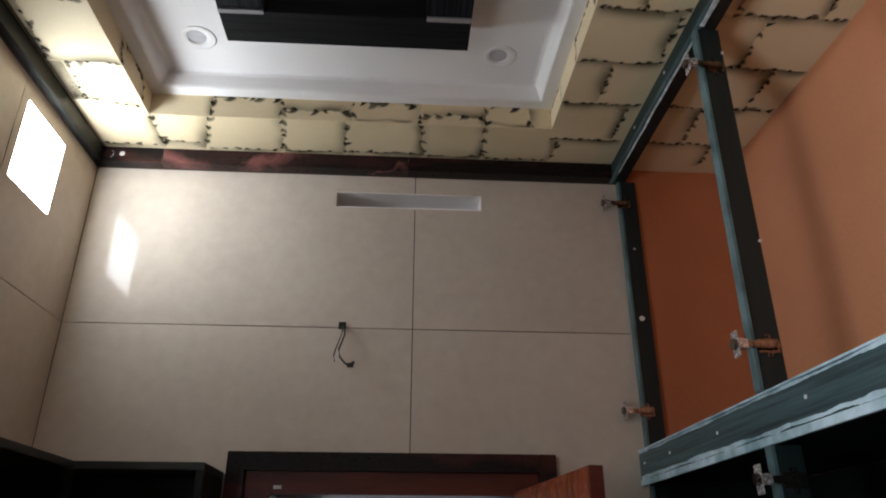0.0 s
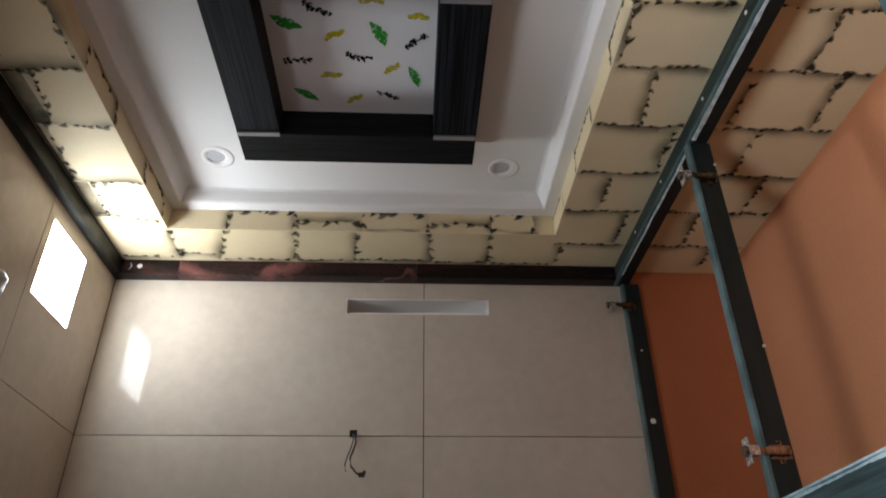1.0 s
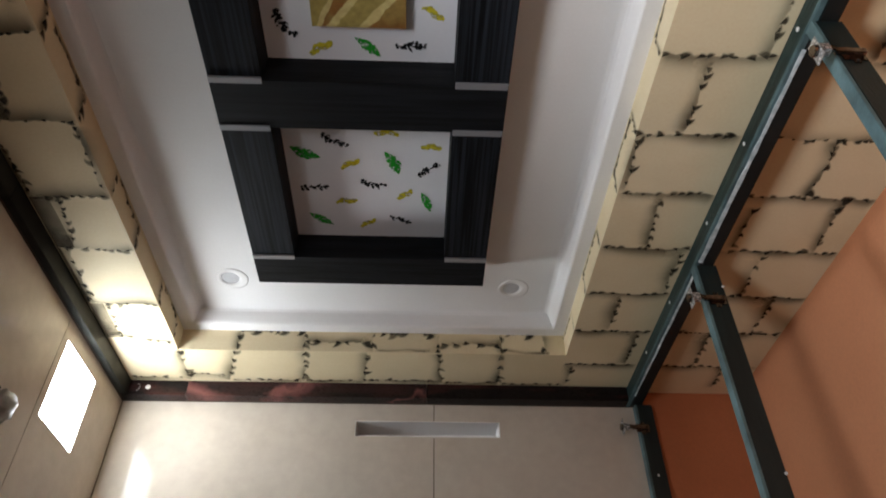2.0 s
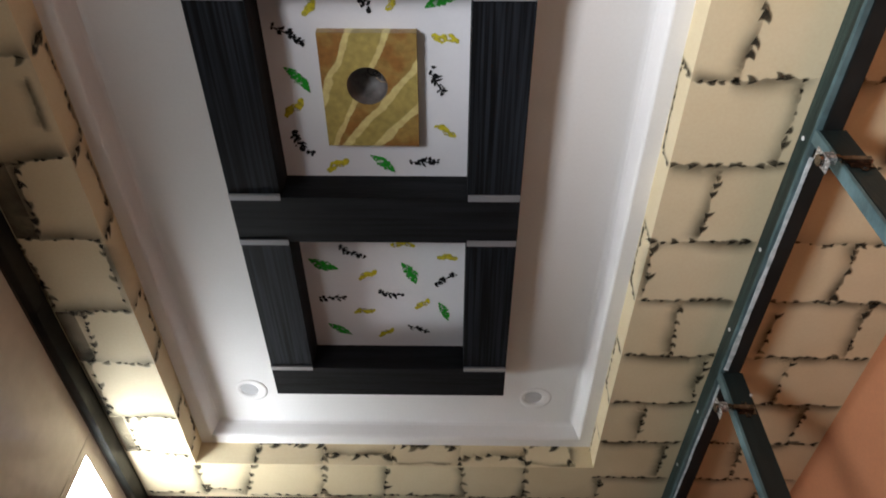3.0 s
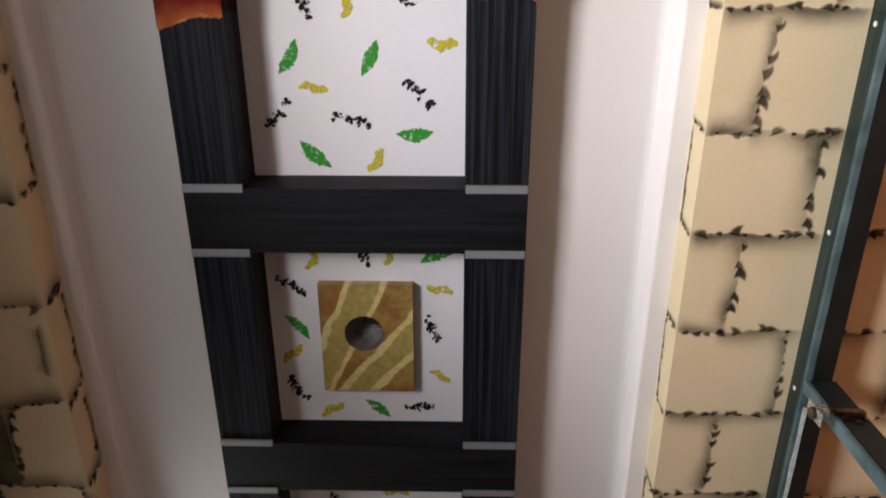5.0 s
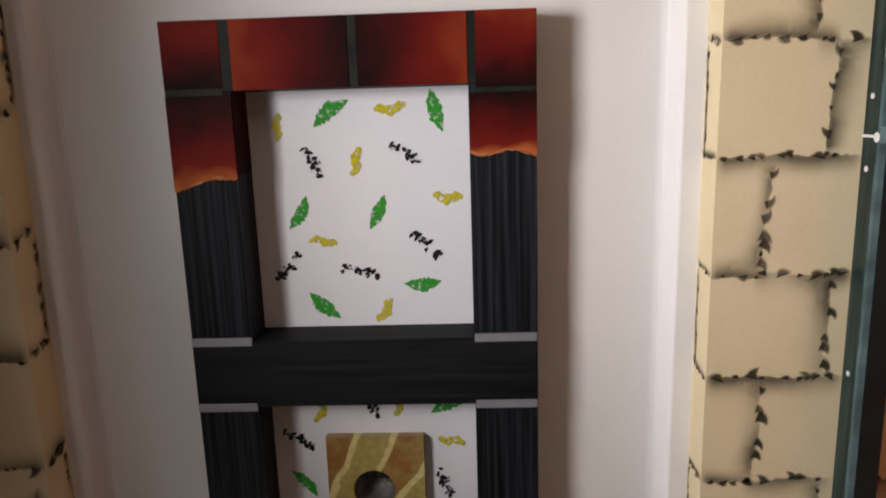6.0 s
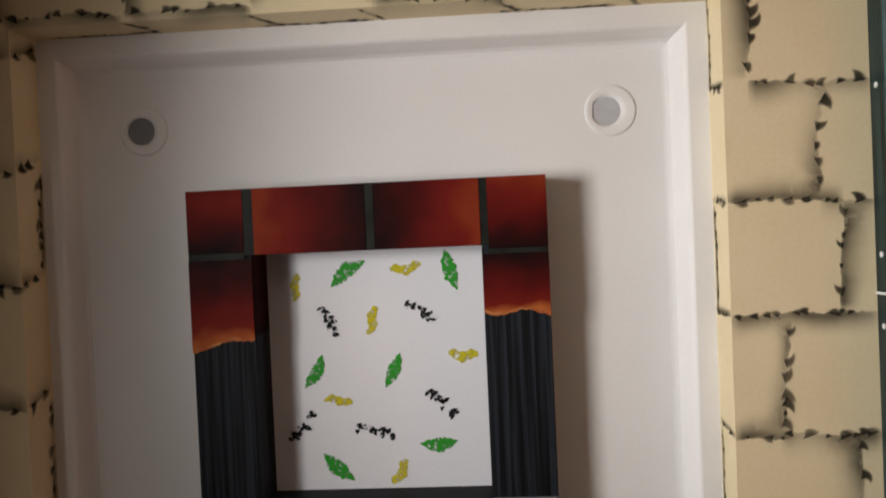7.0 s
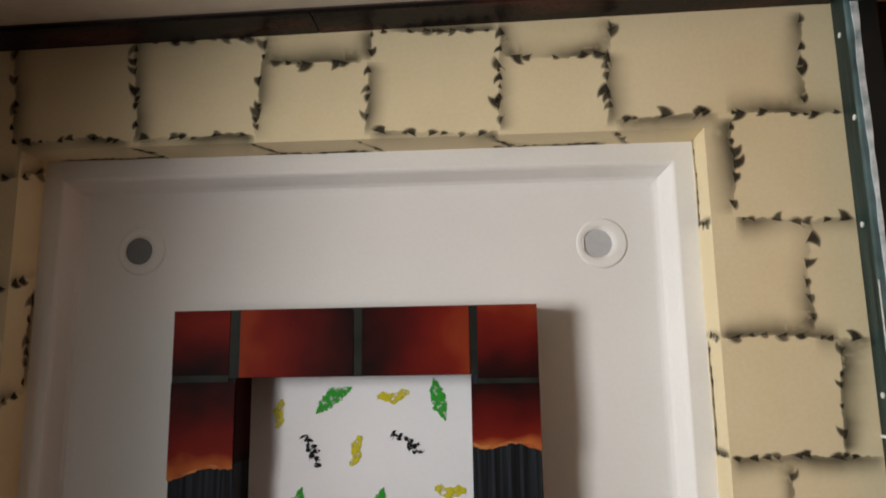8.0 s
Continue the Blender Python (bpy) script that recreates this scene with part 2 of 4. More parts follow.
def marble():
    """Gold and brown slanting fields, parted by four cream streaks that spread like a fan."""
    m = material("gold_striped_block_paint", (0.36, 0.27, 0.08), 0.38, (0.27, 0.13, 0.03), 6, 90, 0.08, coat=0.15)
    n, l = m.node_tree.nodes, m.node_tree.links
    b = n["Principled BSDF"]

    def maths(operation, a, c=0.0, d=0.0):
        node = n.new("ShaderNodeMath")
        node.operation = operation
        for slot, value in zip(node.inputs, (a, c, d)):
            if isinstance(value, (int, float)):
                slot.default_value = value
            else:
                l.new(value, slot)
        return node.outputs[0]

    co, sep, wob = n.new("ShaderNodeTexCoord"), n.new("ShaderNodeSeparateXYZ"), n.new("ShaderNodeTexNoise")
    wob.inputs["Scale"].default_value, wob.inputs["Detail"].default_value = 16, 3
    l.new(co.outputs["Object"], sep.inputs[0])
    l.new(co.outputs["Object"], wob.inputs["Vector"])
    u = maths("MULTIPLY_ADD", sep.outputs[0], 1 / 0.228, 0.344 / 0.228)
    v = maths("MULTIPLY_ADD", sep.outputs[1], 1 / 0.298, 1.829 / 0.298)
    shake = maths("MULTIPLY_ADD", wob.outputs[0], 0.16, -0.08)
    count, streak = 0.0, 0.0
    for slope, start, width in ((0.59, 0.336, 0.044), (0.65, 0.72, 0.040), (1.10, 1.30, 0.056), (1.22, 1.77, 0.062)):
        off = maths("ADD", maths("SUBTRACT", maths("MULTIPLY_ADD", v, slope, u), start), shake)
        count = maths("ADD", count, maths("GREATER_THAN", off, 0.0))
        near = maths("SUBTRACT", width, maths("ABSOLUTE", off))
        streak = maths("MAXIMUM", streak, maths("MULTIPLY", near, 70.0))
    streak = maths("MINIMUM", streak, 1.0)
    patch = n.new("ShaderNodeTexNoise")
    patch.inputs["Scale"].default_value, patch.inputs["Detail"].default_value = 13, 4
    l.new(co.outputs["Object"], patch.inputs["Vector"])
    bare = maths("MINIMUM", maths("MAXIMUM", maths("MULTIPLY_ADD", patch.outputs[0], 4.0, -1.85), 0.0), 0.5)
    gold = maths("MAXIMUM", maths("MODULO", count, 2.0), bare)
    tone = n.new("ShaderNodeTexNoise")
    tone.inputs["Scale"].default_value, tone.inputs["Detail"].default_value = 60, 5
    l.new(co.outputs["Object"], tone.inputs["Vector"])

    def blend(fac, a, c, mode="MIX"):
        node = n.new("ShaderNodeMix")
        node.data_type, node.blend_type = "RGBA", mode
        for slot, value in zip((node.inputs[0], node.inputs[6], node.inputs[7]), (fac, a, c)):
            if isinstance(value, (float, tuple)):
                slot.default_value = value
            else:
                l.new(value, slot)
        return node.outputs[2]

    field = blend(gold, (0.27, 0.128, 0.034, 1), (0.37, 0.29, 0.088, 1))
    paint_col = blend(streak, field, (0.62, 0.52, 0.22, 1))
    l.new(blend(0.45, paint_col, tone.outputs[0], "OVERLAY"), b.inputs["Base Color"])
    return m


MARBLE = marble()


# ---- building helpers ----
def box(bm, x0, x1, y0, y1, z0, z1, bevel=0.0):
    made = bmesh.ops.create_cube(bm, size=1, matrix=Matrix.Translation(((x0 + x1) / 2, (y0 + y1) / 2, (z0 + z1) / 2)) @ Matrix.Diagonal((x1 - x0, y1 - y0, z1 - z0, 1)))
    if bevel:
        edges = {e for v in made["verts"] for e in v.link_edges}
        bmesh.ops.bevel(bm, geom=list(edges), offset=bevel, segments=2, affect="EDGES")
    return bm


def boxes(*rows, bevel=0.0):
    bm = bmesh.new()
    for r in rows:
        box(bm, *r, bevel=bevel)
    return bm


def tube(bm, points, radius, sides=8):
    """A round cable through the points."""
    rings = []
    for i, p in enumerate(points):
        a, c = points[max(i - 1, 0)], points[min(i + 1, len(points) - 1)]
        turn = (Vector(c) - Vector(a)).to_track_quat("Z", "Y").to_matrix()
        rings.append([bm.verts.new(Vector(p) + turn @ Vector((radius * math.cos(k * math.tau / sides), radius * math.sin(k * math.tau / sides), 0))) for k in range(sides)])
    for a, c in zip(rings, rings[1:]):
        for k in range(sides):
            bm.faces.new((a[k], a[(k + 1) % sides], c[(k + 1) % sides], c[k]))
    bm.faces.new(rings[0][::-1]), bm.faces.new(rings[-1])
    return bm


def cylinder(bm, x, y, z, r0, r1, depth, axis="z", sides=32):
    turn = {"z": pose(0, 0, 0), "x": pose(0, 0, 0, 0, 90, 0), "y": pose(0, 0, 0, 90, 0, 0)}[axis]
    bmesh.ops.create_cone(bm, cap_ends=True, segments=sides, radius1=r0, radius2=r1, depth=depth, matrix=Matrix.Translation((x, y, z)) @ turn)
    return bm


def part(name, bm, mat, parent=None, label="", smooth=False):
    me = bpy.data.meshes.new(name)
    bm.normal_update()
    bm.to_mesh(me)
    bm.free()
    me.materials.append(mat)
    if smooth:
        me.shade_smooth()
    ob = new(name, me)
    if parent:
        ob.parent = parent
    return tagged(ob, label=label)


def base(name, label, category, group=""):
    return tagged(new(name), label, category, group)


def cells(u0, u1, v0, v1, holes):
    """The rectangle without its holes, as smaller rectangles."""
    us = sorted({u0, u1, *[min(max(h[i], u0), u1) for h in holes for i in (0, 1)]})
    out = []
    for a, b in zip(us, us[1:]):
        cuts = sorted((max(h[2], v0), min(h[3], v1)) for h in holes if h[0] < (a + b) / 2 < h[1] and h[2] < v1 and h[3] > v0)
        low = v0
        for c, d in cuts:
            if c - low > 1e-4:
                out.append((a, b, low, c))
            low = d
        if v1 - low > 1e-4:
            out.append((a, b, low, v1))
    return out


# ---- the room: walls with tiles, granite band, floor ----
CEIL, TRAY, LEDGE, BAND = 3.108, 3.250, 3.194, 3.045
SOUTH, WEST, BACK = -3.36, -1.2, 1.225
SLOT = (-0.299, 0.253, 2.908, 2.973)
DOOR = (-0.523, 0.421, 0.0, 1.951)
VENT = (-0.513, -0.251, 2.715, 2.981)
WINDOW = (-3.05, -2.35, 1.36, 2.20)

tagged(part("floor", boxes((-1.5, 1.5, -3.7, 3.0, -0.15, 0.0)), FLOOR), "beige polished floor tiles of the room", "floor", kind="structure")
tagged(part("ground", boxes((-60, 60, -60, 60, -0.4, -0.16)), PLASTER), "dusty pale ground outside the building", "ground", kind="structure")

wall_n = tagged(part("wall_north", boxes(*[(a, b, 0.007, 0.2, c, d) for a, b, c, d in cells(-1.4, 1.4, 0.0, 3.5, [SLOT, DOOR])]), GROUT), "wall clad in large polished beige tiles with dark joints", "wall", kind="structure")
part("slot_lining", boxes((SLOT[0], SLOT[1], 0.11, 0.2, SLOT[2], SLOT[3]), (SLOT[0], SLOT[1], 0.001, 0.11, SLOT[3] - 0.003, SLOT[3]), (SLOT[0], SLOT[1], 0.001, 0.11, SLOT[2], SLOT[2] + 0.003), (SLOT[0], SLOT[0] + 0.003, 0.001, 0.11, SLOT[2] + 0.003, SLOT[3] - 0.003), (SLOT[1] - 0.003, SLOT[1], 0.001, 0.11, SLOT[2] + 0.003, SLOT[3] - 0.003)), WHITE, wall_n, "white plastered long slot cut in the tiles")
wall_w = tagged(part("wall_west", boxes(*[(WEST - 0.2, WEST - 0.007, a, b, c, d) for a, b, c, d in cells(SOUTH - 0.2, 0.007, 0.0, 3.5, [VENT, WINDOW])]), GROUT), "wall of polished beige tiles with a small high window", "wall", kind="structure")
wall_s = tagged(part("wall_south", boxes((-1.4, 1.4, SOUTH - 0.2, SOUTH - 0.007, 0, 3.5)), GROUT), "wall clad in polished beige tiles", "wall", kind="structure")
tagged(part("wall_east", boxes((BACK, BACK + 0.2, SOUTH, 0.0, 0, CEIL)), ORANGE), "terracotta painted wall behind the open wardrobe loft", "wall", kind="structure")
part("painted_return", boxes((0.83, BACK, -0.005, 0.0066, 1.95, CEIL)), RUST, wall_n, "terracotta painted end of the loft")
part("painted_return", boxes((0.80, BACK, SOUTH - 0.0066, SOUTH + 0.005, 1.95, CEIL)), ORANGE, wall_s, "terracotta painted end of the loft")

GAP = 0.0016
ROWS = [0.03, 0.63, 1.23, 1.83, 2.433, BAND]


def tiles(parent, columns, holes, place):
    for a, b in zip(columns, columns[1:]):
        for c, d in zip(ROWS, ROWS[1:]):
            bits = cells(a + GAP, b - GAP, c + GAP, d - GAP, holes)
            if bits:
                part("tile", boxes(*[place(*r) for r in bits]), TILE, parent)


tiles(wall_n, [WEST, 0.0, 0.79], [SLOT, (-0.582, 0.480, 0, 2.01)], lambda a, b, c, d: (a, b, 0.0, 0.0068, c, d))
tiles(wall_w, [SOUTH, -2.95, -1.75, -0.55, 0.0], [VENT, WINDOW], lambda a, b, c, d: (WEST - 0.0068, WEST, a, b, c, d))
tiles(wall_s, [WEST, 0.0, 0.79], [], lambda a, b, c, d: (a, b, SOUTH - 0.0068, SOUTH, c, d))

BLACKGRANITE = material("green_black_granite", (0.010, 0.011, 0.010), 0.3, (0.026, 0.026, 0.022), 3.2, 90, 0.01, stretch=(1, 2.5, 4), contrast=0.24, random_shift=7, gloss=0.12)


def veined_granite():
    """Near-black polished granite crossed by three pink drifts that lean along the piece."""
    m = material("pink_veined_granite", (0.012, 0.009, 0.009), 0.28, (0.035, 0.015, 0.014), 5, 90, 0.01, stretch=(1, 2.5, 4), contrast=0.3, gloss=0.2)
    n, l = m.node_tree.nodes, m.node_tree.links
    b = n["Principled BSDF"]
    co, sep, tex = n.new("ShaderNodeTexCoord"), n.new("ShaderNodeSeparateXYZ"), n.new("ShaderNodeTexNoise")
    tex.inputs["Scale"].default_value, tex.inputs["Detail"].default_value = 11, 8
    l.new(co.outputs["Generated"], sep.inputs[0])
    l.new(co.outputs["Object"], tex.inputs["Vector"])

    def maths(operation, *values):
        node = n.new("ShaderNodeMath")
        node.operation = operation
        for slot, value in zip(node.inputs, values):
            if isinstance(value, (int, float)):
                slot.default_value = value
            else:
                l.new(value, slot)
        return node.outputs[0]

    shake = maths("MULTIPLY_ADD", tex.outputs[0], 0.34, -0.17)
    along = maths("ADD", sep.outputs[0], shake)
    lean = maths("MULTIPLY_ADD", sep.outputs[2], -0.11, along)
    drifts = []
    for source, centre, half in ((maths("MULTIPLY_ADD", sep.outputs[2], 0.16, along), 0.08, 0.15), (lean, 0.40, 0.075), (lean, 0.92, 0.03)):
        away = maths("ABSOLUTE", maths("SUBTRACT", source, centre))
        drifts.append(maths("SUBTRACT", 1.0, maths("DIVIDE", away, half)))
    most = maths("MAXIMUM", maths("MAXIMUM", drifts[0], drifts[1]), drifts[2])
    amount = n.new("ShaderNodeMapRange")
    amount.inputs["From Min"].default_value, amount.inputs["From Max"].default_value = 0.0, 0.95
    l.new(maths("MULTIPLY", most, maths("MULTIPLY_ADD", tex.outputs[0], 2.6, -0.45)), amount.inputs[0])
    mix = n.new("ShaderNodeMix")
    mix.data_type = "RGBA"
    mix.inputs[7].default_value = (0.19, 0.075, 0.068, 1)
    l.new(amount.outputs[0], mix.inputs[0])
    l.new(b.inputs["Base Color"].links[0].from_socket, mix.inputs[6])
    l.new(mix.outputs[2], b.inputs["Base Color"])
    return m


REDGRANITE = veined_granite()
band_n = tagged(part("band_north", boxes((WEST, 0.79, -0.005, 0.0, BAND, CEIL)), GROUT), "dark granite band under the ceiling", "granite band", kind="structure")
for a, b, stone in ((WEST + 0.006, -0.95, GRANITE), (-0.949, -0.03, REDGRANITE), (-0.029, 0.775, GRANITE)):
    part("granite_piece", boxes((a, b, -0.05, -0.0055, BAND, CEIL - 0.001), bevel=0.0015), stone, band_n)
band_w = tagged(part("band_west", boxes((WEST, WEST + 0.005, SOUTH + 0.02, -0.006, BAND, CEIL)), GROUT), "dark granite band under the ceiling", "granite band", kind="structure")
for a, b in ((-1.1, -0.0505), (-2.3, -1.101), (SOUTH + 0.02, -2.301)):
    part("granite_piece", boxes((WEST + 0.0055, WEST + 0.032, a, b, BAND, CEIL - 0.001), bevel=0.0015), BLACKGRANITE, band_w)
band_s = tagged(part("band_south", boxes((WEST, 0.755, SOUTH, SOUTH + 0.003, 3.02, CEIL)), GROUT), "dark granite band under the ceiling", "granite band", kind="structure")
for a, b in ((WEST + 0.026, -0.3), (-0.299, 0.75)):
    part("granite_piece", boxes((a, b, SOUTH + 0.0035, SOUTH + 0.012, 3.02, CEIL - 0.001), bevel=0.0015), GRANITE, band_s)

turn_s = pose(0.4, SOUTH, 0) @ pose(0, 0, 0, 0, 0, -0.9) @ pose(-0.4, -SOUTH, 0)
band_s.matrix_world = wall_s.matrix_world = turn_s

# ---- ceiling: painted border, stepped white tray ----
HX0, HX1, HY0, HY1 = -0.938, 0.481, -3.100, -0.271
border = tagged(part("ceiling_border", boxes(*[(a, b, c, d, CEIL, LEDGE) for a, b, c, d in cells(-1.4, 1.4, SOUTH - 0.2, 0.2, [(HX0, HX1, HY0, HY1)])]), CREAM), "cream ceiling border painted with ragged stone blocks", "ceiling", kind="structure")


LAMPS = [(-0.733, -2.903), (0.291, -2.896), (-0.725, -0.511), (0.270, -0.482)]


def tray_mesh():
    """Ledge, raised moulding and flat, with the three deep panels left open."""
    bm = bmesh.new()
    rings = []
    for inset, z in ((-0.05, LEDGE), (0.040, LEDGE), (0.044, LEDGE + 0.002), (0.048, LEDGE + 0.008), (0.055, LEDGE + 0.028), (0.060, TRAY - 0.012), (0.066, TRAY - 0.004), (0.074, TRAY - 0.001), (0.080, TRAY)):
        rings.append([bm.verts.new(p) for p in ((HX0 + inset, HY0 + inset, z), (HX1 - inset, HY0 + inset, z), (HX1 - inset, HY1 - inset, z), (HX0 + inset, HY1 - inset, z))])
    for a, b in zip(rings, rings[1:]):
        for k in range(4):
            bm.faces.new((a[k], a[(k + 1) % 4], b[(k + 1) % 4], b[k]))
    i = 0.080
    for a, b, c, d in cells(HX0 + i, HX1 - i, HY0 + i, HY1 - i, [(-0.50, 0.03, -2.70, -0.70)] + [(x - 0.038, x + 0.038, y - 0.038, y + 0.038) for x, y in LAMPS]):
        bm.faces.new([bm.verts.new(p) for p in ((a, c, TRAY), (b, c, TRAY), (b, d, TRAY), (a, d, TRAY))])
    box(bm, -1.4, 1.4, SOUTH - 0.2, 0.2, 3.40, 3.5)
    return bm


tagged(part("ceiling_tray", tray_mesh(), WHITE), "white stepped plaster tray of the ceiling", "ceiling", kind="structure")

# ---- black wood-grain ceiling frame with three white panels ----
FX0, FX1, OX0, OX1, FZ = -0.601, 0.145, -0.468, 0.010, 3.157
OPEN = [(-1.271, -0.747), (-1.941, -1.421), (-2.620, -2.092)]
frame_thing = base("ceiling_frame", "black wood-grain ceiling frame with three white leaf-stamped panels", "ceiling frame")
frame_thing.matrix_world = pose(-0.227, -0.612, 0) @ pose(0, 0, 0, 0, 0, -0.15) @ pose(0.227, 0.612, 0)
for y0, y1 in ((-0.747, -0.612), (-1.421, -1.271), (-2.092, -1.941), (-2.758, -2.620)):
    part("cross_board", boxes((FX0, FX1, y0, y1, FZ, TRAY + 0.06), bevel=0.0012), LAMINATE_X, frame_thing)
for y0, y1 in OPEN:
    for x0, x1 in ((FX0, OX0), (OX1, FX1)):
        part("side_board", boxes((x0, x1, y0 + 0.0005, y1 - 0.0005, FZ + 0.002, TRAY + 0.06), bevel=0.0012), LAMINATE_Y, frame_thing)
        for y in (y0, y1):
            if y > -2.6:
                part("metal_strip", boxes((x0 + 0.001, x1 - 0.001, y - 0.009, y + 0.009, FZ - 0.004, FZ + 0.003), bevel=0.001), ALUMINIUM, frame_thing)
PZ = 3.253
HOLE_X, HOLE_Y, HOLE_R = -0.236, -1.696, 0.049
panels = [part("panel", boxes(*[(a, b, c, d, PZ, PZ + 0.02) for a, b, c, d in cells(OX0 + 0.0005, OX1 - 0.0005, y0 + 0.001, y1 - 0.001, [(HOLE_X - 0.055, HOLE_X + 0.055, HOLE_Y - 0.055, HOLE_Y + 0.055)])]), PANELWHITE, frame_thing, "white panel stamped with leaves") for y0, y1 in OPEN]


def fern(bm, length):
    """Black stamp: a bent midrib with short leaflets that point along it, some of them missing."""
    bend = random.uniform(-0.12, 0.12)

    def rib(s):
        return Vector((s * length, bend * length * math.cos(s * 3.1), 0))

    for a, b in ((-0.46, -0.16), (-0.20, 0.10), (0.08, 0.40)):
        if random.random() < 0.8:
            side = Vector((0, length * random.uniform(0.030, 0.050), 0))
            bm.faces.new([bm.verts.new(p) for p in (rib(a) - side * 0.3, rib((a + b) / 2) - side, rib(b) - side * 0.3, rib(b) + side * 0.3, rib((a + b) / 2) + side, rib(a) + side * 0.3)])
    for i in range(8):
        s = i / 7 * 0.92 - 0.46 + random.uniform(-0.03, 0.03)
        for sign in (1, -1):
            if random.random() < 0.16:
                continue
            reach = length * 0.22 * math.cos(s * 2.2) ** 0.5 * random.uniform(0.55, 1.25)
            a = sign * random.uniform(0.45, 1.5)
            along = Vector((math.cos(a), math.sin(a), 0))
            across = Vector((-along.y, along.x, 0)) * length * random.uniform(0.045, 0.095)
            root = rib(s)
            pts = (root - across * 0.5, root + along * reach * 0.45 - across, root + along * reach * 0.85 - across * 0.5, root + along * reach, root + along * reach * 0.55 + across * 0.8, root + across * 0.5)
            bm.faces.new([bm.verts.new(p + Vector((0, 0, -0.0001 * (sign + 2)))) for p in pts])
    tip = rib(0.40)
    w = length * 0.05
    bm.faces.new([bm.verts.new(tip + Vector(p)) for p in ((0, -w, -0.0002), (0.14 * length, 0, -0.0002), (0, w, -0.0002))])


def leaf(x, y, angle, kind, length):
    """One stamped leaf: an uneven outline, a film of paint on the panel."""
    bm = bmesh.new()
    n = 20
    if kind == "k":
        fern(bm, length)
    else:
        wide = {"g": 0.38, "y": 0.34}[kind] * random.uniform(0.85, 1.1)
        bend, phase = random.uniform(-0.08, 0.08), random.uniform(0, 6)
        sides = []
        for sign in (1, -1):
            row = []
            for i in range(n + 1):
                s = i / n
                w = wide * 0.5 * math.sin(math.pi * min(max(s, 0.02), 0.98)) ** {"g": 0.85, "y": 0.35}[kind]
                if kind == "g":
                    w *= 1 + random.uniform(-0.30, 0.18)
                    shift = 0
                else:
                    w *= 1 + 0.16 * math.sin(s * 22 + phase) + random.uniform(-0.08, 0.08)
                    shift = 0.05 * math.sin(s * 9 + phase)
                row.append(bm.verts.new(((s - 0.5) * length, (bend * math.sin(math.pi * s) + shift + sign * w) * length, 0)))
            sides.append(row)
        for i in range(n):
            bm.faces.new((sides[0][i], sides[0][i + 1], sides[1][i + 1], sides[1][i]))
    bmesh.ops.transform(bm, matrix=pose(x, y, PZ - 0.0012, 0, 0, angle), verts=bm.verts)
    return bm


LEAVES = [
    [(-0.323, -1.148, 30, "k"), (-0.409, -1.098, 25, "g"), (-0.172, -1.173, 0, "y"), (-0.043, -1.126, 3, "y"), (-0.158, -1.062, 65, "g"), (-0.050, -1.035, -40, "k"), (-0.281, -1.055, -30, "y"), (-0.396, -0.955, -5, "k"), (-0.215, -0.980, 8, "k"), (-0.121, -0.935, -40, "y"), (-0.300, -0.899, -5, "y"), (-0.054, -0.901, 70, "g"), (-0.385, -0.817, 35, "g"), (-0.238, -0.804, -35, "y"), (-0.137, -0.819, 25, "k"), (-0.060, -1.205, 5, "k")],
    [(-0.360, -1.884, 110, "y"), (-0.252, -1.897, 45, "k"), (-0.167, -1.891, -55, "y"), (-0.057, -1.889, -20, "g"), (-0.417, -1.808, 30, "k"), (-0.054, -1.801, 8, "y"), (-0.409, -1.695, 50, "g"), (-0.073, -1.699, 65, "k"), (-0.427, -1.620, -40, "y"), (-0.418, -1.523, 55, "k"), (-0.054, -1.554, 35, "y"), (-0.335, -1.452, -30, "y"), (-0.216, -1.457, 40, "g"), (-0.110, -1.462, 0, "k")],
    [(-0.418, -2.543, 95, "y"), (-0.299, -2.569, -35, "g"), (-0.172, -2.578, -8, "y"), (-0.073, -2.569, 75, "g"), (-0.347, -2.466, 65, "k"), (-0.252, -2.465, -78, "y"), (-0.148, -2.480, 35, "k"), (-0.053, -2.384, 3, "y"), (-0.385, -2.356, -60, "g"), (-0.209, -2.353, -65, "g"), (-0.333, -2.287, 10, "y"), (-0.106, -2.280, 45, "k"), (-0.419, -2.231, -50, "k"), (-0.254, -2.217, 15, "k"), (-0.114, -2.192, -3, "g"), (-0.337, -2.143, 42, "g"), (-0.202, -2.129, -60, "y")],
]
WORD = {"g": "green stamped leaf", "y": "yellow stamped leaf", "k": "black stamped leaf"}
for panel, rows, (dx, dy) in zip(panels, LEAVES, ((0.000, -0.009), (0.003, -0.005), (0.008, 0.000))):
    for x, y, angle, kind in rows:
        part("painted_leaf", leaf(x + dx - 0.0026 * (y + 0.612), y + dy, angle, kind, {"g": 0.088, "y": 0.066, "k": 0.078}[kind] * random.uniform(0.92, 1.08)), STAMP[kind], panel, WORD[kind])

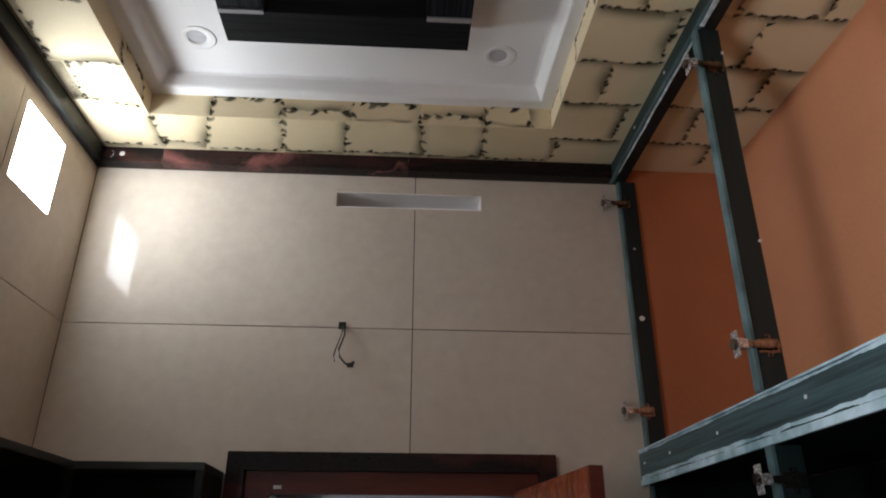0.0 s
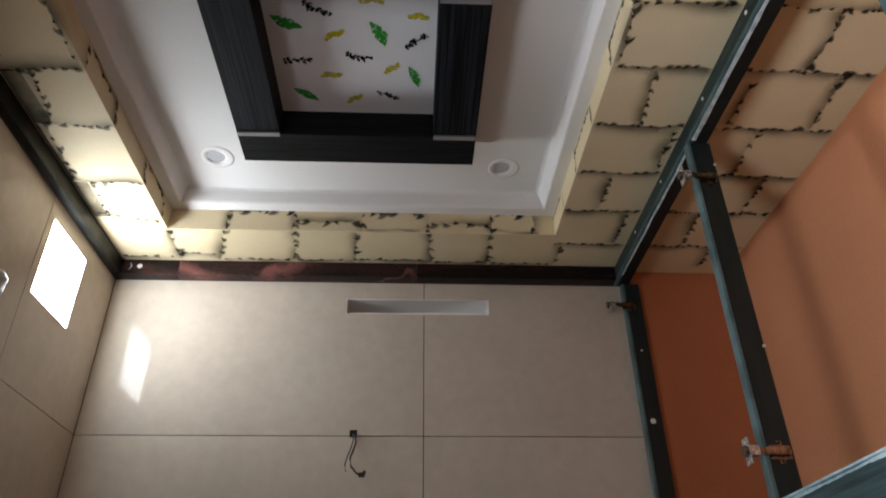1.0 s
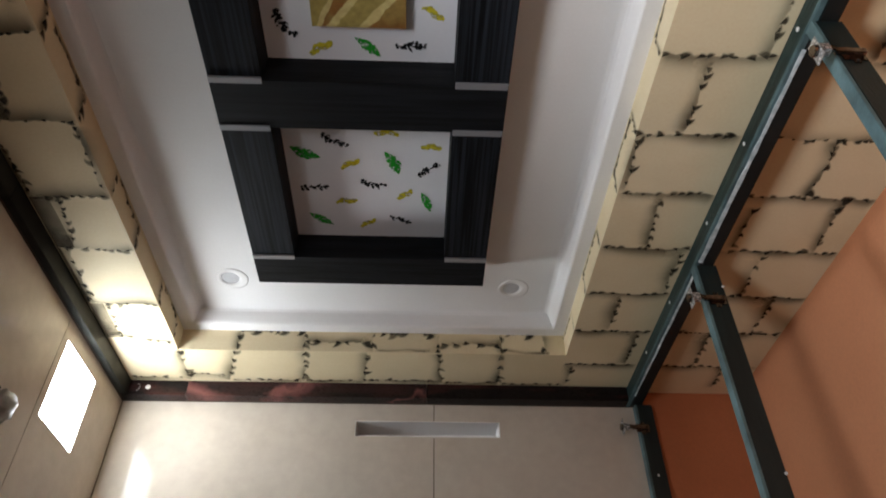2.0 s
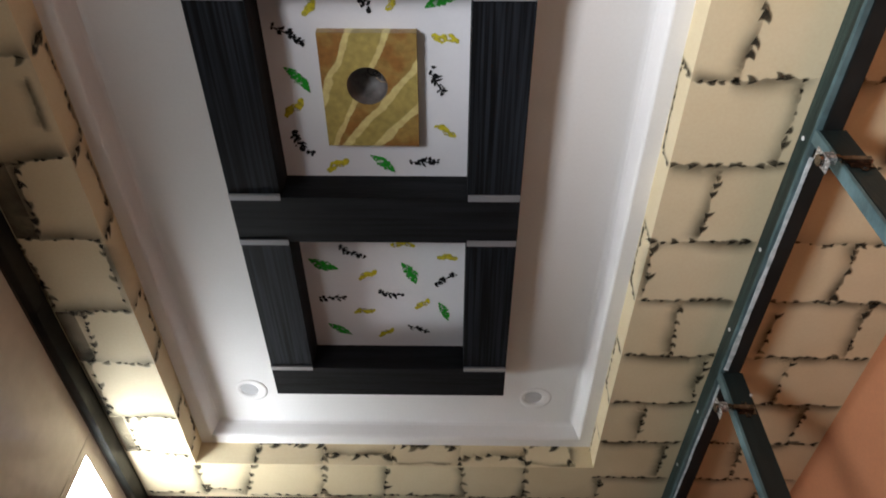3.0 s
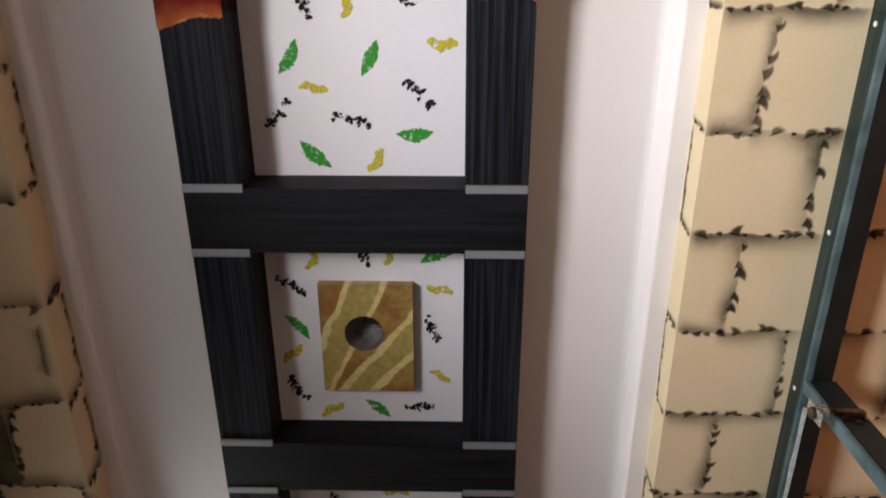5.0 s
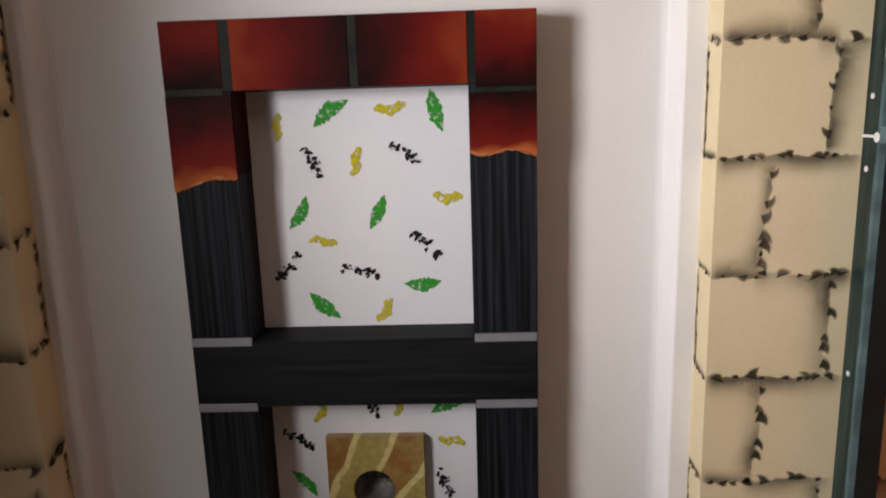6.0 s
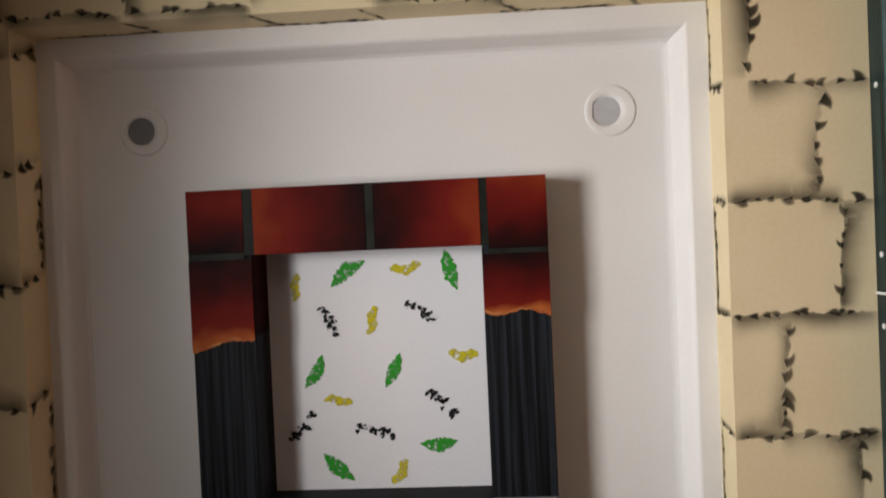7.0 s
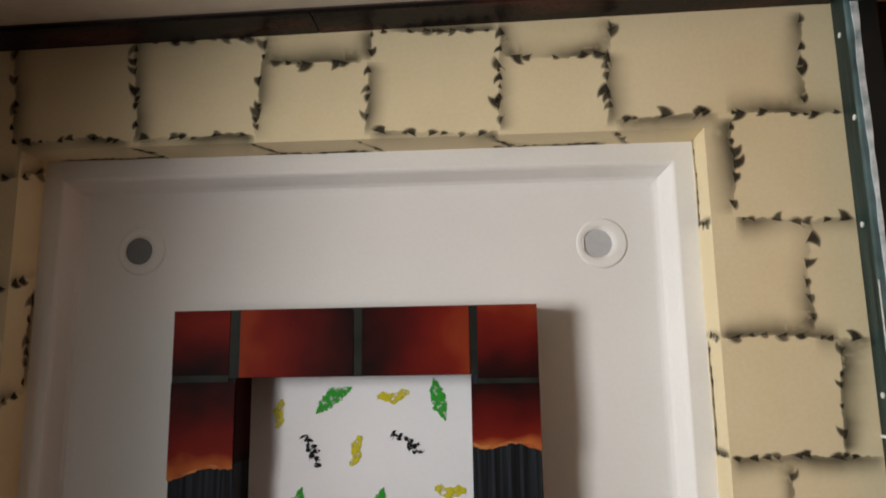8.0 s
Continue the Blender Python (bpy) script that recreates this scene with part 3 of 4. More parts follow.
# red painted bricks at the south end of the frame
for x0, x1, y0, y1, paint_mat in ((FX0, -0.482, -2.758, -2.626, BRICK_C), (-0.461, -0.226, -2.758, -2.6205, BRICK_W), (-0.209, 0.009, -2.758, -2.6205, BRICK_E), (0.025, FX1, -2.758, -2.612, BRICK_S)):
    part("painted_brick", boxes((x0, x1, y0, y1, FZ - 0.0025, FZ + 0.001), bevel=0.0008), paint_mat, frame_thing, "red painted brick shaded to black")
for x0, x1, y0, y1 in ((-0.482, -0.461, -2.758, -2.6205), (-0.226, -0.209, -2.758, -2.6205), (0.009, 0.025, -2.758, -2.6205), (FX0, -0.482, -2.6258, -2.6125), (0.025, FX1, -2.6118, -2.602)):
    part("painted_joint", boxes((x0 + 0.0003, x1 - 0.0003, y0, y1, FZ - 0.0012, FZ + 0.001)), BRICKJOINT, frame_thing, "dark grey-green painted joint")


def torn_brick(x0, x1, y0, y1a, y1b, inset):
    """A painted brick whose lower edge runs out in an uneven line."""
    bm = bmesh.new()
    n = 44
    for z in (FZ - 0.0020 - inset,):
        top, low = [], []
        for i in range(n + 1):
            s = i / n
            x = x0 + (x1 - x0) * s
            wav = 0.006 * math.sin(s * 7 + x0 * 9) + 0.004 * noise.noise((x * 60, y0, 0.3))
            top.append(bm.verts.new((x, y0, z)))
            low.append(bm.verts.new((x, y1a + (y1b - y1a) * s + wav + (-0.006 - 0.005 * noise.noise((x * 45, y0, 4.3)) if inset > 0 else 0.003 * noise.noise((x * 170, y0, 2.1))), z)))
        for i in range(n):
            bm.faces.new((top[i], low[i], low[i + 1], top[i + 1]))
    return bm


for x0, x1, y0, ya, yb in ((FX0, OX0, -2.6122, -2.425, -2.448), (OX1, FX1, -2.6015, -2.484, -2.476)):
    part("painted_edge", torn_brick(x0, x1, y0, ya, yb, 0.0), BRICKEDGE, frame_thing, "orange glowing paint edge")
    part("painted_brick", torn_brick(x0, x1, y0, ya, yb, 0.0015), BRICK_N, frame_thing, "red painted brick shaded to black")


part("painted_brick", boxes((OX0 + 0.0006, OX0 + 0.0014, -2.6195, -2.452, FZ + 0.001, PZ - 0.001)), BRICK_D, frame_thing, "dark red painted inner side")

# striped block with its round lamp hole
def block_mesh():
    bm = bmesh.new()
    x0, x1, y0, y1, z0, z1 = -0.344, -0.116, -1.829, -1.531, 3.229, PZ
    cx, cy, r, n = HOLE_X, HOLE_Y, HOLE_R, 48
    outer, inner = [], []
    for k in range(n):
        a = k * math.tau / n
        dx, dy = math.cos(a), math.sin(a)
        s = min(((x1 - cx) if dx > 0 else (x0 - cx)) / dx if abs(dx) > 1e-6 else 9, ((y1 - cy) if dy > 0 else (y0 - cy)) / dy if abs(dy) > 1e-6 else 9)
        outer.append((cx + dx * s, cy + dy * s))
        inner.append((cx + dx * r, cy + dy * r))
    for corner in ((x0, y0), (x1, y0), (x1, y1), (x0, y1)):
        k = min(range(n), key=lambda i: (outer[i][0] - corner[0]) ** 2 + (outer[i][1] - corner[1]) ** 2)
        outer[k] = corner
    o0, i0 = [bm.verts.new((*p, z0)) for p in outer], [bm.verts.new((*p, z0)) for p in inner]
    o1, i1 = [bm.verts.new((*p, z1)) for p in outer], [bm.verts.new((*p, z1)) for p in inner]
    for k in range(n):
        j = (k + 1) % n
        bm.faces.new((o0[k], i0[k], i0[j], o0[j]))
        bm.faces.new((o0[k], o0[j], o1[j], o1[k]))
        bm.faces.new((i0[k], i1[k], i1[j], i0[j]))
    return bm


block = base("lamp_block", "gold and brown striped square block with an empty lamp hole", "ceiling block")
part("body", block_mesh(), MARBLE, block)
lining = bmesh.new()
profile = [(HOLE_R - 0.0008, 3.2305), (HOLE_R - 0.0008, PZ + 0.001)] + [((HOLE_R - 0.0008) * math.cos(k * math.pi / 14), PZ + 0.001 + 0.044 * math.sin(k * math.pi / 14)) for k in range(1, 7)]
rings = [[lining.verts.new((HOLE_X + rr * math.cos(k * math.tau / 40), HOLE_Y + rr * math.sin(k * math.tau / 40), z)) for k in range(40)] for rr, z in profile]
for low, high in zip(rings, rings[1:]):
    for k in range(40):
        lining.faces.new((low[k], low[(k + 1) % 40], high[(k + 1) % 40], high[k]))
lining.faces.new(rings[-1])
part("hole_lining", lining, HOLE, block, "dull grey cup inside the lamp hole", smooth=True)
for k, (wx, wy, size) in enumerate(((-0.226, -1.712, 0.013), (-0.216, -1.704, 0.010))):
    lead = bmesh.new()
    tube(lead, [(wx + size * math.cos(a * 0.9 + k), wy + size * math.sin(a * 0.9 + k), 3.286 - 0.003 * a) for a in range(8)], 0.0014)
    part("lead", lead, CABLE, block, "short coiled lamp wire", smooth=True)
stub = bmesh.new()
tube(stub, [(-0.218, -1.700, 3.268), (-0.206, -1.694, 3.258), (-0.192, -1.697, 3.250)], 0.0016)
part("lead", stub, FRAYED, block, "frayed pale wire end", smooth=True)

# recessed lamps
def rim_mesh():
    bm = bmesh.new()
    prof = ((0.055, 0.0, 0), (0.055, -0.001, 0), (0.050, -0.0016, 0), (0.040, -0.0012, -0.004), (0.0315, 0.001, -0.008), (0.0300, 0.005, -0.008))
    rings = [[bm.verts.new((off + r * math.cos(k * math.tau / 40), r * math.sin(k * math.tau / 40), z)) for k in range(40)] for r, z, off in prof]
    for a, b in zip(rings, rings[1:]):
        for k in range(40):
            bm.faces.new((a[k], a[(k + 1) % 40], b[(k + 1) % 40], b[k]))
    return bm


def downlight(place, lens, label, note):
    lamp = base("downlight", label, "downlight", "downlights in the ceiling tray")
    lamp.location = (*place, TRAY)
    part("rim", rim_mesh(), WHITE, lamp, smooth=True)
    part("diffuser", cylinder(bmesh.new(), -0.008, 0, 0.0045, 0.0302, 0.0300, 0.003), lens, lamp, note)
    return lamp


downlight(LAMPS[0], SHADED_LENS, "unlit round recessed downlight with its diffuser painted shaded", "grey unlit diffuser darkened as shade")
lamp = downlight(LAMPS[1], LENS, "unlit round recessed downlight with a white rim", "grey unlit diffuser")
for p in LAMPS[2:]:
    copy_thing(lamp, pose(*p, TRAY))

# ---- ragged painted joints of the border ----
def claw(bm, uv, plane, root, heading, length, width, curl, depth):
    """One curled thorn of paint, wide at its root and drawn out to a point."""
    n, p, rows = 6, root, []
    for k in range(n + 1):
        s = k / n
        a = heading + curl * s
        step = Vector((math.cos(a), math.sin(a)))
        half = 0.62 * width * (1.25 - 0.85 * s) * (1 - s ** 2.7) ** 0.75 + 0.0003
        side = Vector((-step.y, step.x)) * half
        fade = depth * (1 - 0.45 * s ** 4)
        rows.append([(bm.verts.new(plane(p + side * q, 0.0005)), fade * v) for q, v in ((1, 0.45), (0.5, 1), (-0.5, 1), (-1, 0.45))])
        p = p + step * (length / n)
    for low, high in zip(rows, rows[1:]):
        for q in range(3):
            corners = (low[q], high[q], high[q + 1], low[q + 1])
            face = bm.faces.new([c[0] for c in corners])
            for loop, c in zip(face.loops, corners):
                loop[uv].uv = (1, c[1])


def spray_strip(bm, uv, a, b, plane, side, reach=0.072, teeth=True, bite=1.0):
    """A joint from a to b: thorns on one side, sprayed haze of that reach on the other."""
    a, b = Vector(a), Vector(b)
    way = b - a
    length = way.length
    way.normalize()
    across = Vector((-way.y, way.x)) * side
    n = max(int(length / 0.0028), 8)
    thorns, at = [], random.uniform(0.004, 0.03)
    while at < length - 0.004:
        wide = random.uniform(0.010, 0.024)
        thorns.append((at, wide, random.uniform(0.001, 0.0035), random.choice((-1, 1)) * random.uniform(0.2, 0.7)))
        at += wide * 0.6 + random.choice((random.uniform(0.002, 0.012), random.uniform(0.01, 0.04)))
    wander = random.uniform(0, 50)
    row = []
    for i in range(n + 1):
        s = i / n
        d = s * length
        w = 0.009 * noise.noise((d * 13, wander, 0)) + 0.002 * noise.noise((d * 70, wander, 1))
        tooth, tip = 0.0, 0.0
        for centre, wide, high, slant in thorns if teeth else ():
            f = abs(d - centre) / (wide * 0.5)
            if f < 1 and high * (1 - f ** 2.4) ** 0.8 > tooth:
                tooth, tip = high * (1 - f ** 2.4) ** 0.8, slant
        tooth += 0.0012 * abs(noise.noise((d * 160, wander, 3)))
        edge = min(s, 1 - s) * length
        end = min(1.0, 0.25 + edge / 0.02)
        far = reach * (0.75 + 0.4 * noise.noise((d * 6, wander, 5)))
        lean = way * (tip * tooth)
        base_pt = a + way * d + across * w
        strength = min(1.0, max(0.25, 0.72 + 1.1 * noise.noise((d * 8, wander, 8)))) * end
        row.append([(base_pt - across * (tooth + 0.0018) + lean, 0.74, min(1.0, strength + 30 * tooth)), (base_pt + across * 0.0035, 0.84, min(1.0, strength * 1.1)), (base_pt + across * (0.003 + far * 0.35), 0.56, strength), (base_pt + across * far, 0.0, strength)])
    at, lean_to = random.uniform(0.008, 0.03), random.choice((-1, 1))
    small = (0.8 if reach < 0.03 else 1.0) * bite
    steep = abs(way.y) > abs(way.x)
    while teeth and at < length - 0.008:
        long_one = random.random() < (0.6 if steep or bite > 1.2 else 0.15)
        size = (random.uniform(0.018, 0.034) if long_one else random.uniform(0.007, 0.018)) * small
        if random.random() < 0.15:
            lean_to = -lean_to
        out = math.atan2(-across.y, -across.x)
        root = a + way * at + across * (0.009 * noise.noise((at * 13, wander, 0)) + random.uniform(0.0, 0.004))
        claw(bm, uv, plane, root, out + lean_to * random.uniform(0.1, 0.6), size, size * (random.uniform(0.42, 0.70) if long_one else random.uniform(0.9, 1.7)), lean_to * random.uniform(0.6, 1.8), random.choice((0.86, 0.95, 1.0)))
        at += random.choice((random.uniform(0.012, 0.024), random.uniform(0.024, 0.040), random.uniform(0.034, 0.065))) * small
    verts = [[bm.verts.new(plane(p, 0.0)) for p, _, _ in r] for r in row]
    for i in range(n):
        for j in range(3):
            quad = ((i, j), (i + 1, j), (i + 1, j + 1), (i, j + 1))
            face = bm.faces.new([verts[p][q] for p, q in quad])
            for loop, (p, q) in zip(face.loops, quad):
                loop[uv].uv = (row[p][q][2], row[p][q][1])


def paint(joints, plane, name, label):
    bm = bmesh.new()
    uv = bm.loops.layers.uv.new("UVMap")
    for a, b, side, *reach in joints:
        spray_strip(bm, uv, a, b, plane, side, *reach)
    part(name, bm, SPRAY, border, label)


def flat(p, lift):
    return (p.x, p.y, CEIL - 0.0010 - lift)


joints = []
INTO = {"n": Vector((0, 1)), "s": Vector((0, -1)), "e": Vector((1, 0)), "w": Vector((-1, 0))}


def joint(x0, y0, x1, y1, into, *reach):
    """A painted joint; its thorns grow into the stone on that side, the haze lies on the other."""
    way = Vector((x1 - x0, y1 - y0))
    side = -1 if Vector((-way.y, way.x)).dot(INTO[into]) > 0 else 1
    joints.append(((x0, y0), (x1, y1), side, *reach))


# east strip and the ceiling inside the loft: cross joints every 0.22 m, lengthwise ones staggered
CROSS = [-0.21, -0.43, -0.648, -0.877, -1.110, -1.324, -1.558, -1.782, -2.010, -2.229, -2.460, -2.682, -2.910, -3.126]
for y in CROSS:
    if y in (-1.782, -2.229):
        joint(HX1, y + 0.004, 0.588, y, "n")
        joint(0.566, y, 0.757, y - 0.002, "s")
    elif y == -2.682:
        joint(HX1, y - 0.004, 0.697, y, "n")
        joint(0.655, y, 0.757, y + 0.008, "s")
    elif y < -2.8:
        joint(0.527, y - 0.003, 0.757, y + 0.005, "s" if y > -3 else "n")
    else:
        joint(HX1, y, 0.757, y - 0.004, "s")
    if y > -3.1:
        joint(0.83, y, BACK, y + 0.004, "n" if y in (-1.324, -2.229) else "s")
LONG_E = [(0.516, 0.517), (0.712, 0.714), (0.600, 0.600), (0.736, 0.735), (0.617, 0.607), (0.497, 0.484), (0.602, 0.605), (0.729, 0.724), (0.584, 0.596), (0.711, 0.714), (0.573, 0.588), (0.689, 0.699), (0.650, 0.662), (0.523, 0.536)]
LONG_L = [1.092, 0.968, 1.112, 0.991, 1.134, 1.016, 1.122, 0.982, 1.112, 0.992, 1.132, 1.002, 1.112]
edges_y = [-0.055] + CROSS
for (xa, xb), y0, y1 in zip(LONG_E, edges_y, edges_y[1:]):
    joint(xb, y1 + 0.008, xa, y0 - 0.010, "w" if xa == 0.689 else "e")
for x, y0, y1 in zip(LONG_L, edges_y, edges_y[1:]):
    joint(x, y1, x + 0.004, y0, "e")
joint(0.886, -1.07, 0.884, -0.89, "e")
# north strip
for xa, xb in ((-0.938, -0.945), (-0.735, -0.790), (-0.482, -0.506), (-0.256, -0.273), (0.010, 0.024), (0.240, 0.245)):
    joint(xa, HY1, xb, -0.057, "e", 0.072, True, 1.35)
for a, b, y in ((-1.16, -0.96, -0.072), (-0.945, -0.80, -0.104), (-0.78, -0.51, -0.066), (-0.50, -0.275, -0.066), (-0.266, 0.020, -0.074), (0.030, 0.245, -0.066), (0.255, 0.51, -0.062)):
    joint(a, y, b, y, "s")
# west strip
WY = [-0.340, -0.546, -0.826, -1.045, -1.313, -1.556, -1.825, -2.075, -2.325, -2.575, -2.815, -3.045]
for y in WY:
    slant = {-0.340: 0.025, -1.556: -0.02, -1.045: -0.006}.get(y, 0.004)
    joint(HX0, y + slant, WEST + 0.033, y - slant, "n", 0.095, True, 1.1)
LONG_W = [(-1.120, -1.100), (-1.158, -1.140), (-1.114, -1.089), (-1.156, -1.166), (-1.105, -1.084), (-1.148, -1.140), (-1.082, -1.074), (-1.140, -1.132), (-1.090, -1.080), (-1.140, -1.130), (-1.10, -1.09)]
for (xa, xb), y0, y1 in zip(LONG_W, WY, WY[1:]):
    joint(xb, y1, xa, y0, "e", 0.10)
joint(-0.950, -1.30, -0.948, -1.07, "w")
joint(-0.964, -1.78, -0.974, -1.64, "w", 0.035, False)
joint(-0.966, -1.77, -0.976, -1.65, "e", 0.05, False)
# south strip
for xa, xb, into in ((-0.972, -0.953, "w"), (-0.697, -0.689, "w"), (-0.423, -0.429, "w"), (0.081, 0.075, "w")):
    joint(xa, SOUTH + 0.016, xb, HY0 - 0.008, into)
for xa, xm, xb in ((-0.190, -0.194, -0.200), (0.309, 0.302, 0.291)):
    joint(xa, SOUTH + 0.018, xm, -3.272, "e")
    joint(xm, -3.268, xb, HY0 - 0.008, "w")
joint(0.689, SOUTH + 0.02, 0.682, -3.14, "e")
for a, b, ya, yb, into in ((-0.415, -0.21, -3.275, -3.275, "n"), (0.085, 0.300, -3.269, -3.266, "n"), (0.308, 0.510, -3.120, -3.132, "s"), (-0.945, -0.70, -3.118, -3.116, "s"), (-0.68, -0.434, -3.118, -3.115, "s"), (-0.192, 0.072, -3.112, -3.106, "s"), (-0.68, -0.434, -3.340, -3.335, "n"), (-0.186, 0.075, -3.338, -3.332, "n")):
    joint(a, ya, b, yb, into)


def haze(rows):
    """Thin overspray and painted shade over the narrow stones, darkest along the granite band."""
    bm = bmesh.new()
    uv = bm.loops.layers.uv.new("UVMap")
    for x0, x1, y0, y1, va, vb in rows:
        grid = [[bm.verts.new((x0 + (x1 - x0) * i / 4, y0 + (y1 - y0) * j / 8, CEIL - 0.0004)) for i in range(5)] for j in range(9)]
        for j in range(8):
            for i in range(4):
                face = bm.faces.new((grid[j][i], grid[j][i + 1], grid[j + 1][i + 1], grid[j + 1][i]))
                for loop, q in zip(face.loops, (i, i + 1, i + 1, i)):
                    loop[uv].uv = (1, va + (vb - va) * q / 4)
    part("painted_haze_shade", bm, SPRAY, border, "grey-green overspray and painted shade beside the granite")


haze([(WEST + 0.033, x, y1 + 0.002, y0 - 0.002, 0.84, 0.66) for x, y0, y1 in zip((min(p) for p in LONG_W), WY, WY[1:])])
paint(joints, flat, "painted_joints", "ragged black sprayed joints between painted stones")

# the same on the upright faces of the step
UP = LEDGE - CEIL
north_face, east_face, west_face, south_face = [], [], [], []
for x in (-0.728, -0.486, -0.235, 0.010, 0.244):
    north_face.append(((x, 0.0), (x, UP), 1, 0.055, True, 1.15))
north_face.append(((0.40, 0.0), (0.40, UP), -1, 0.06, True, 1.15))
for a, b, v in ((-0.728, -0.486, 0.084), (-0.486, -0.25, 0.042), (-0.205, 0.005, 0.084), (0.010, 0.244, 0.040), (0.25, 0.40, 0.088)):
    north_face.append(((a, v), (b, v), 1, 0.060, True, 1.3))
for a, b in ((-0.225, -0.02), (0.25, 0.42)):
    north_face.append(((a, 0.006), (b, 0.006), 1, 0.022, False))
for i, y in enumerate(CROSS):
    east_face.append(((y, 0), (y - 0.01, UP), 1))
for i, (y0, y1) in enumerate(zip(CROSS, CROSS[1:])):
    if i % 2 == 0:
        east_face.append(((y1, 0.072), (y0, 0.072), 1))
for i, y in enumerate(WY):
    west_face.append(((y, 0), (y - 0.03, UP), 1, 0.06, True, 1.1))
for i, (y0, y1) in enumerate(zip(WY, WY[1:])):
    if i in (0, 2, 4, 5, 7, 9):
        west_face.append(((y1, 0.074), (y0 - 0.03, 0.074), 1, 0.04, True, 1.1))
for x in (-0.70, -0.44, -0.222, 0.056, 0.30):
    south_face.append(((x, 0), (x + 0.05, UP), 1))
for a, b in ((-0.90, -0.66), (-0.44, -0.2), (0.06, 0.3)):
    south_face.append(((a, 0.074), (b, 0.074), 1))
for rows, plane in ((north_face, lambda p, lift: (p.x, HY1 - 0.001 - lift, CEIL + p.y)), (east_face, lambda p, lift: (HX1 - 0.001 - lift, p.x, CEIL + p.y)), (west_face, lambda p, lift: (HX0 + 0.001 + lift, p.x, CEIL + p.y)), (south_face, lambda p, lift: (p.x, HY0 + 0.001 + lift, CEIL + p.y))):
    bm = bmesh.new()
    uv = bm.loops.layers.uv.new("UVMap")
    for a, b, side, *style in rows:
        spray_strip(bm, uv, a, b, plane, side, *(style or (0.022,)))
    for v in bm.verts:
        v.co.z = min(max(v.co.z, CEIL + 0.0005), LEDGE - 0.0005)
    part("painted_joints", bm, SPRAY, border, "ragged black sprayed joints on the step")

# ---- wardrobe frame along the east side ----
X0, X1 = 0.750, 0.797
wardrobe = base("wardrobe_frame", "unfinished black and teal wardrobe frame without its doors", "wardrobe")
wardrobe.matrix_world = pose(0.747, -3.2, 0) @ pose(0, 0, 0, 0, 0, -0.17) @ pose(-0.747, 3.2, 0)
rail = part("top_rail", boxes((X0, X1, SOUTH + 0.006, -0.006, 3.045, CEIL - 0.0025), bevel=0.003), TEAL, wardrobe)
part("rail_edge", boxes((X0 - 0.003, X0 + 0.011, SOUTH + 0.01, -0.01, 3.0405, 3.0455), bevel=0.001), POST_EDGE, rail, "pale scraped edge strip")
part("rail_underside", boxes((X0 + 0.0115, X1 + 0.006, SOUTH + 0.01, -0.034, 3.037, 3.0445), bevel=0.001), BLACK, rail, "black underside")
beam = part("middle_beam", boxes((X0, X1, SOUTH + 0.006, -0.006, 1.931, 2.020), bevel=0.003), TEAL_BEAM, wardrobe)
part("beam_edge", boxes((X0 - 0.003, X0 + 0.007, SOUTH + 0.01, -0.01, 1.913, 1.9305), bevel=0.001), TEAL_EDGE, beam, "pale scraped edge strip")
part("beam_edge", boxes((X0 - 0.002, X0 + 0.007, SOUTH + 0.01, -0.01, 2.0205, 2.026), bevel=0.001), TEAL_EDGE, beam, "pale scraped edge strip")
POSTS = [-0.006, -0.86, -1.672, -2.49, -3.32]
uppers = {}
for k, y in enumerate(POSTS):
    out = 0.02 if k == 0 else -0.010
    for z0, z1 in ((2.027, 3.0365), (0.02, 1.912)):
        post = part("post", boxes((X0 + out + 0.012, X0 + out + 0.070, y - 0.03, y, z0, z1), bevel=0.0015), POSTPAINT, wardrobe)
        part("post_edge", boxes((X0 + out + 0.003, X0 + out + 0.0115, y - 0.03, y, z0, z1), bevel=0.001), POST_EDGE, post, "pale teal scraped front edge")
        uppers.setdefault(k, post)
# board added to put black shade behind the rail's south end
part("soffit_shade_board", boxes((X1 + 0.007, X1 + 0.14, SOUTH + 0.03, -2.90, 3.06, CEIL - 0.002)), BLACK, wardrobe)
part("loft_floor", boxes((X1 + 0.001, BACK - 0.001, SOUTH + 0.006, -0.006, 1.93, 1.95)), BLACK, wardrobe)
part("inner_shelf", boxes((X1 + 0.11, BACK - 0.001, SOUTH + 0.006, -0.006, 1.55, 1.57)), BLACK, wardrobe)
part("back_panel", boxes((BACK - 0.012, BACK - 0.001, SOUTH + 0.006, -0.006, 0.02, 1.929)), BLACK, wardrobe)
part("end_panel", boxes((0.87, BACK - 0.013, -0.012, -0.0055, 0.02, 1.929)), BLACK, wardrobe)
for y in (-0.343, -0.644, -1.026, -1.324, -1.654, -2.030, -2.439, -2.574, -2.890, -3.095, -3.272):
    part("screw", cylinder(bmesh.new(), X0 - 0.0008, y, 3.062 if y == -3.095 else 3.080, 0.0056, 0.0050, 0.003, "x", 10), PLASTIC, rail, "white filled screw head")
for y in (-0.06, -0.29, -0.627, -1.045, -1.46):
    part("screw", cylinder(bmesh.new(), X0 - 0.0008, y, 1.980, 0.0042, 0.0042, 0.003, "x", 10), PLASTIC, beam, "white filled screw head")
for y, z in ((-0.036, 2.751), (-0.89, 2.39), (-0.89, 2.955)):
    part("screw", cylinder(bmesh.new(), 0.808, y - 0.0008, z, 0.004, 0.004, 0.003, "y", 10), PLASTIC, uppers[0 if y > -0.1 else 1], "white filled screw head")
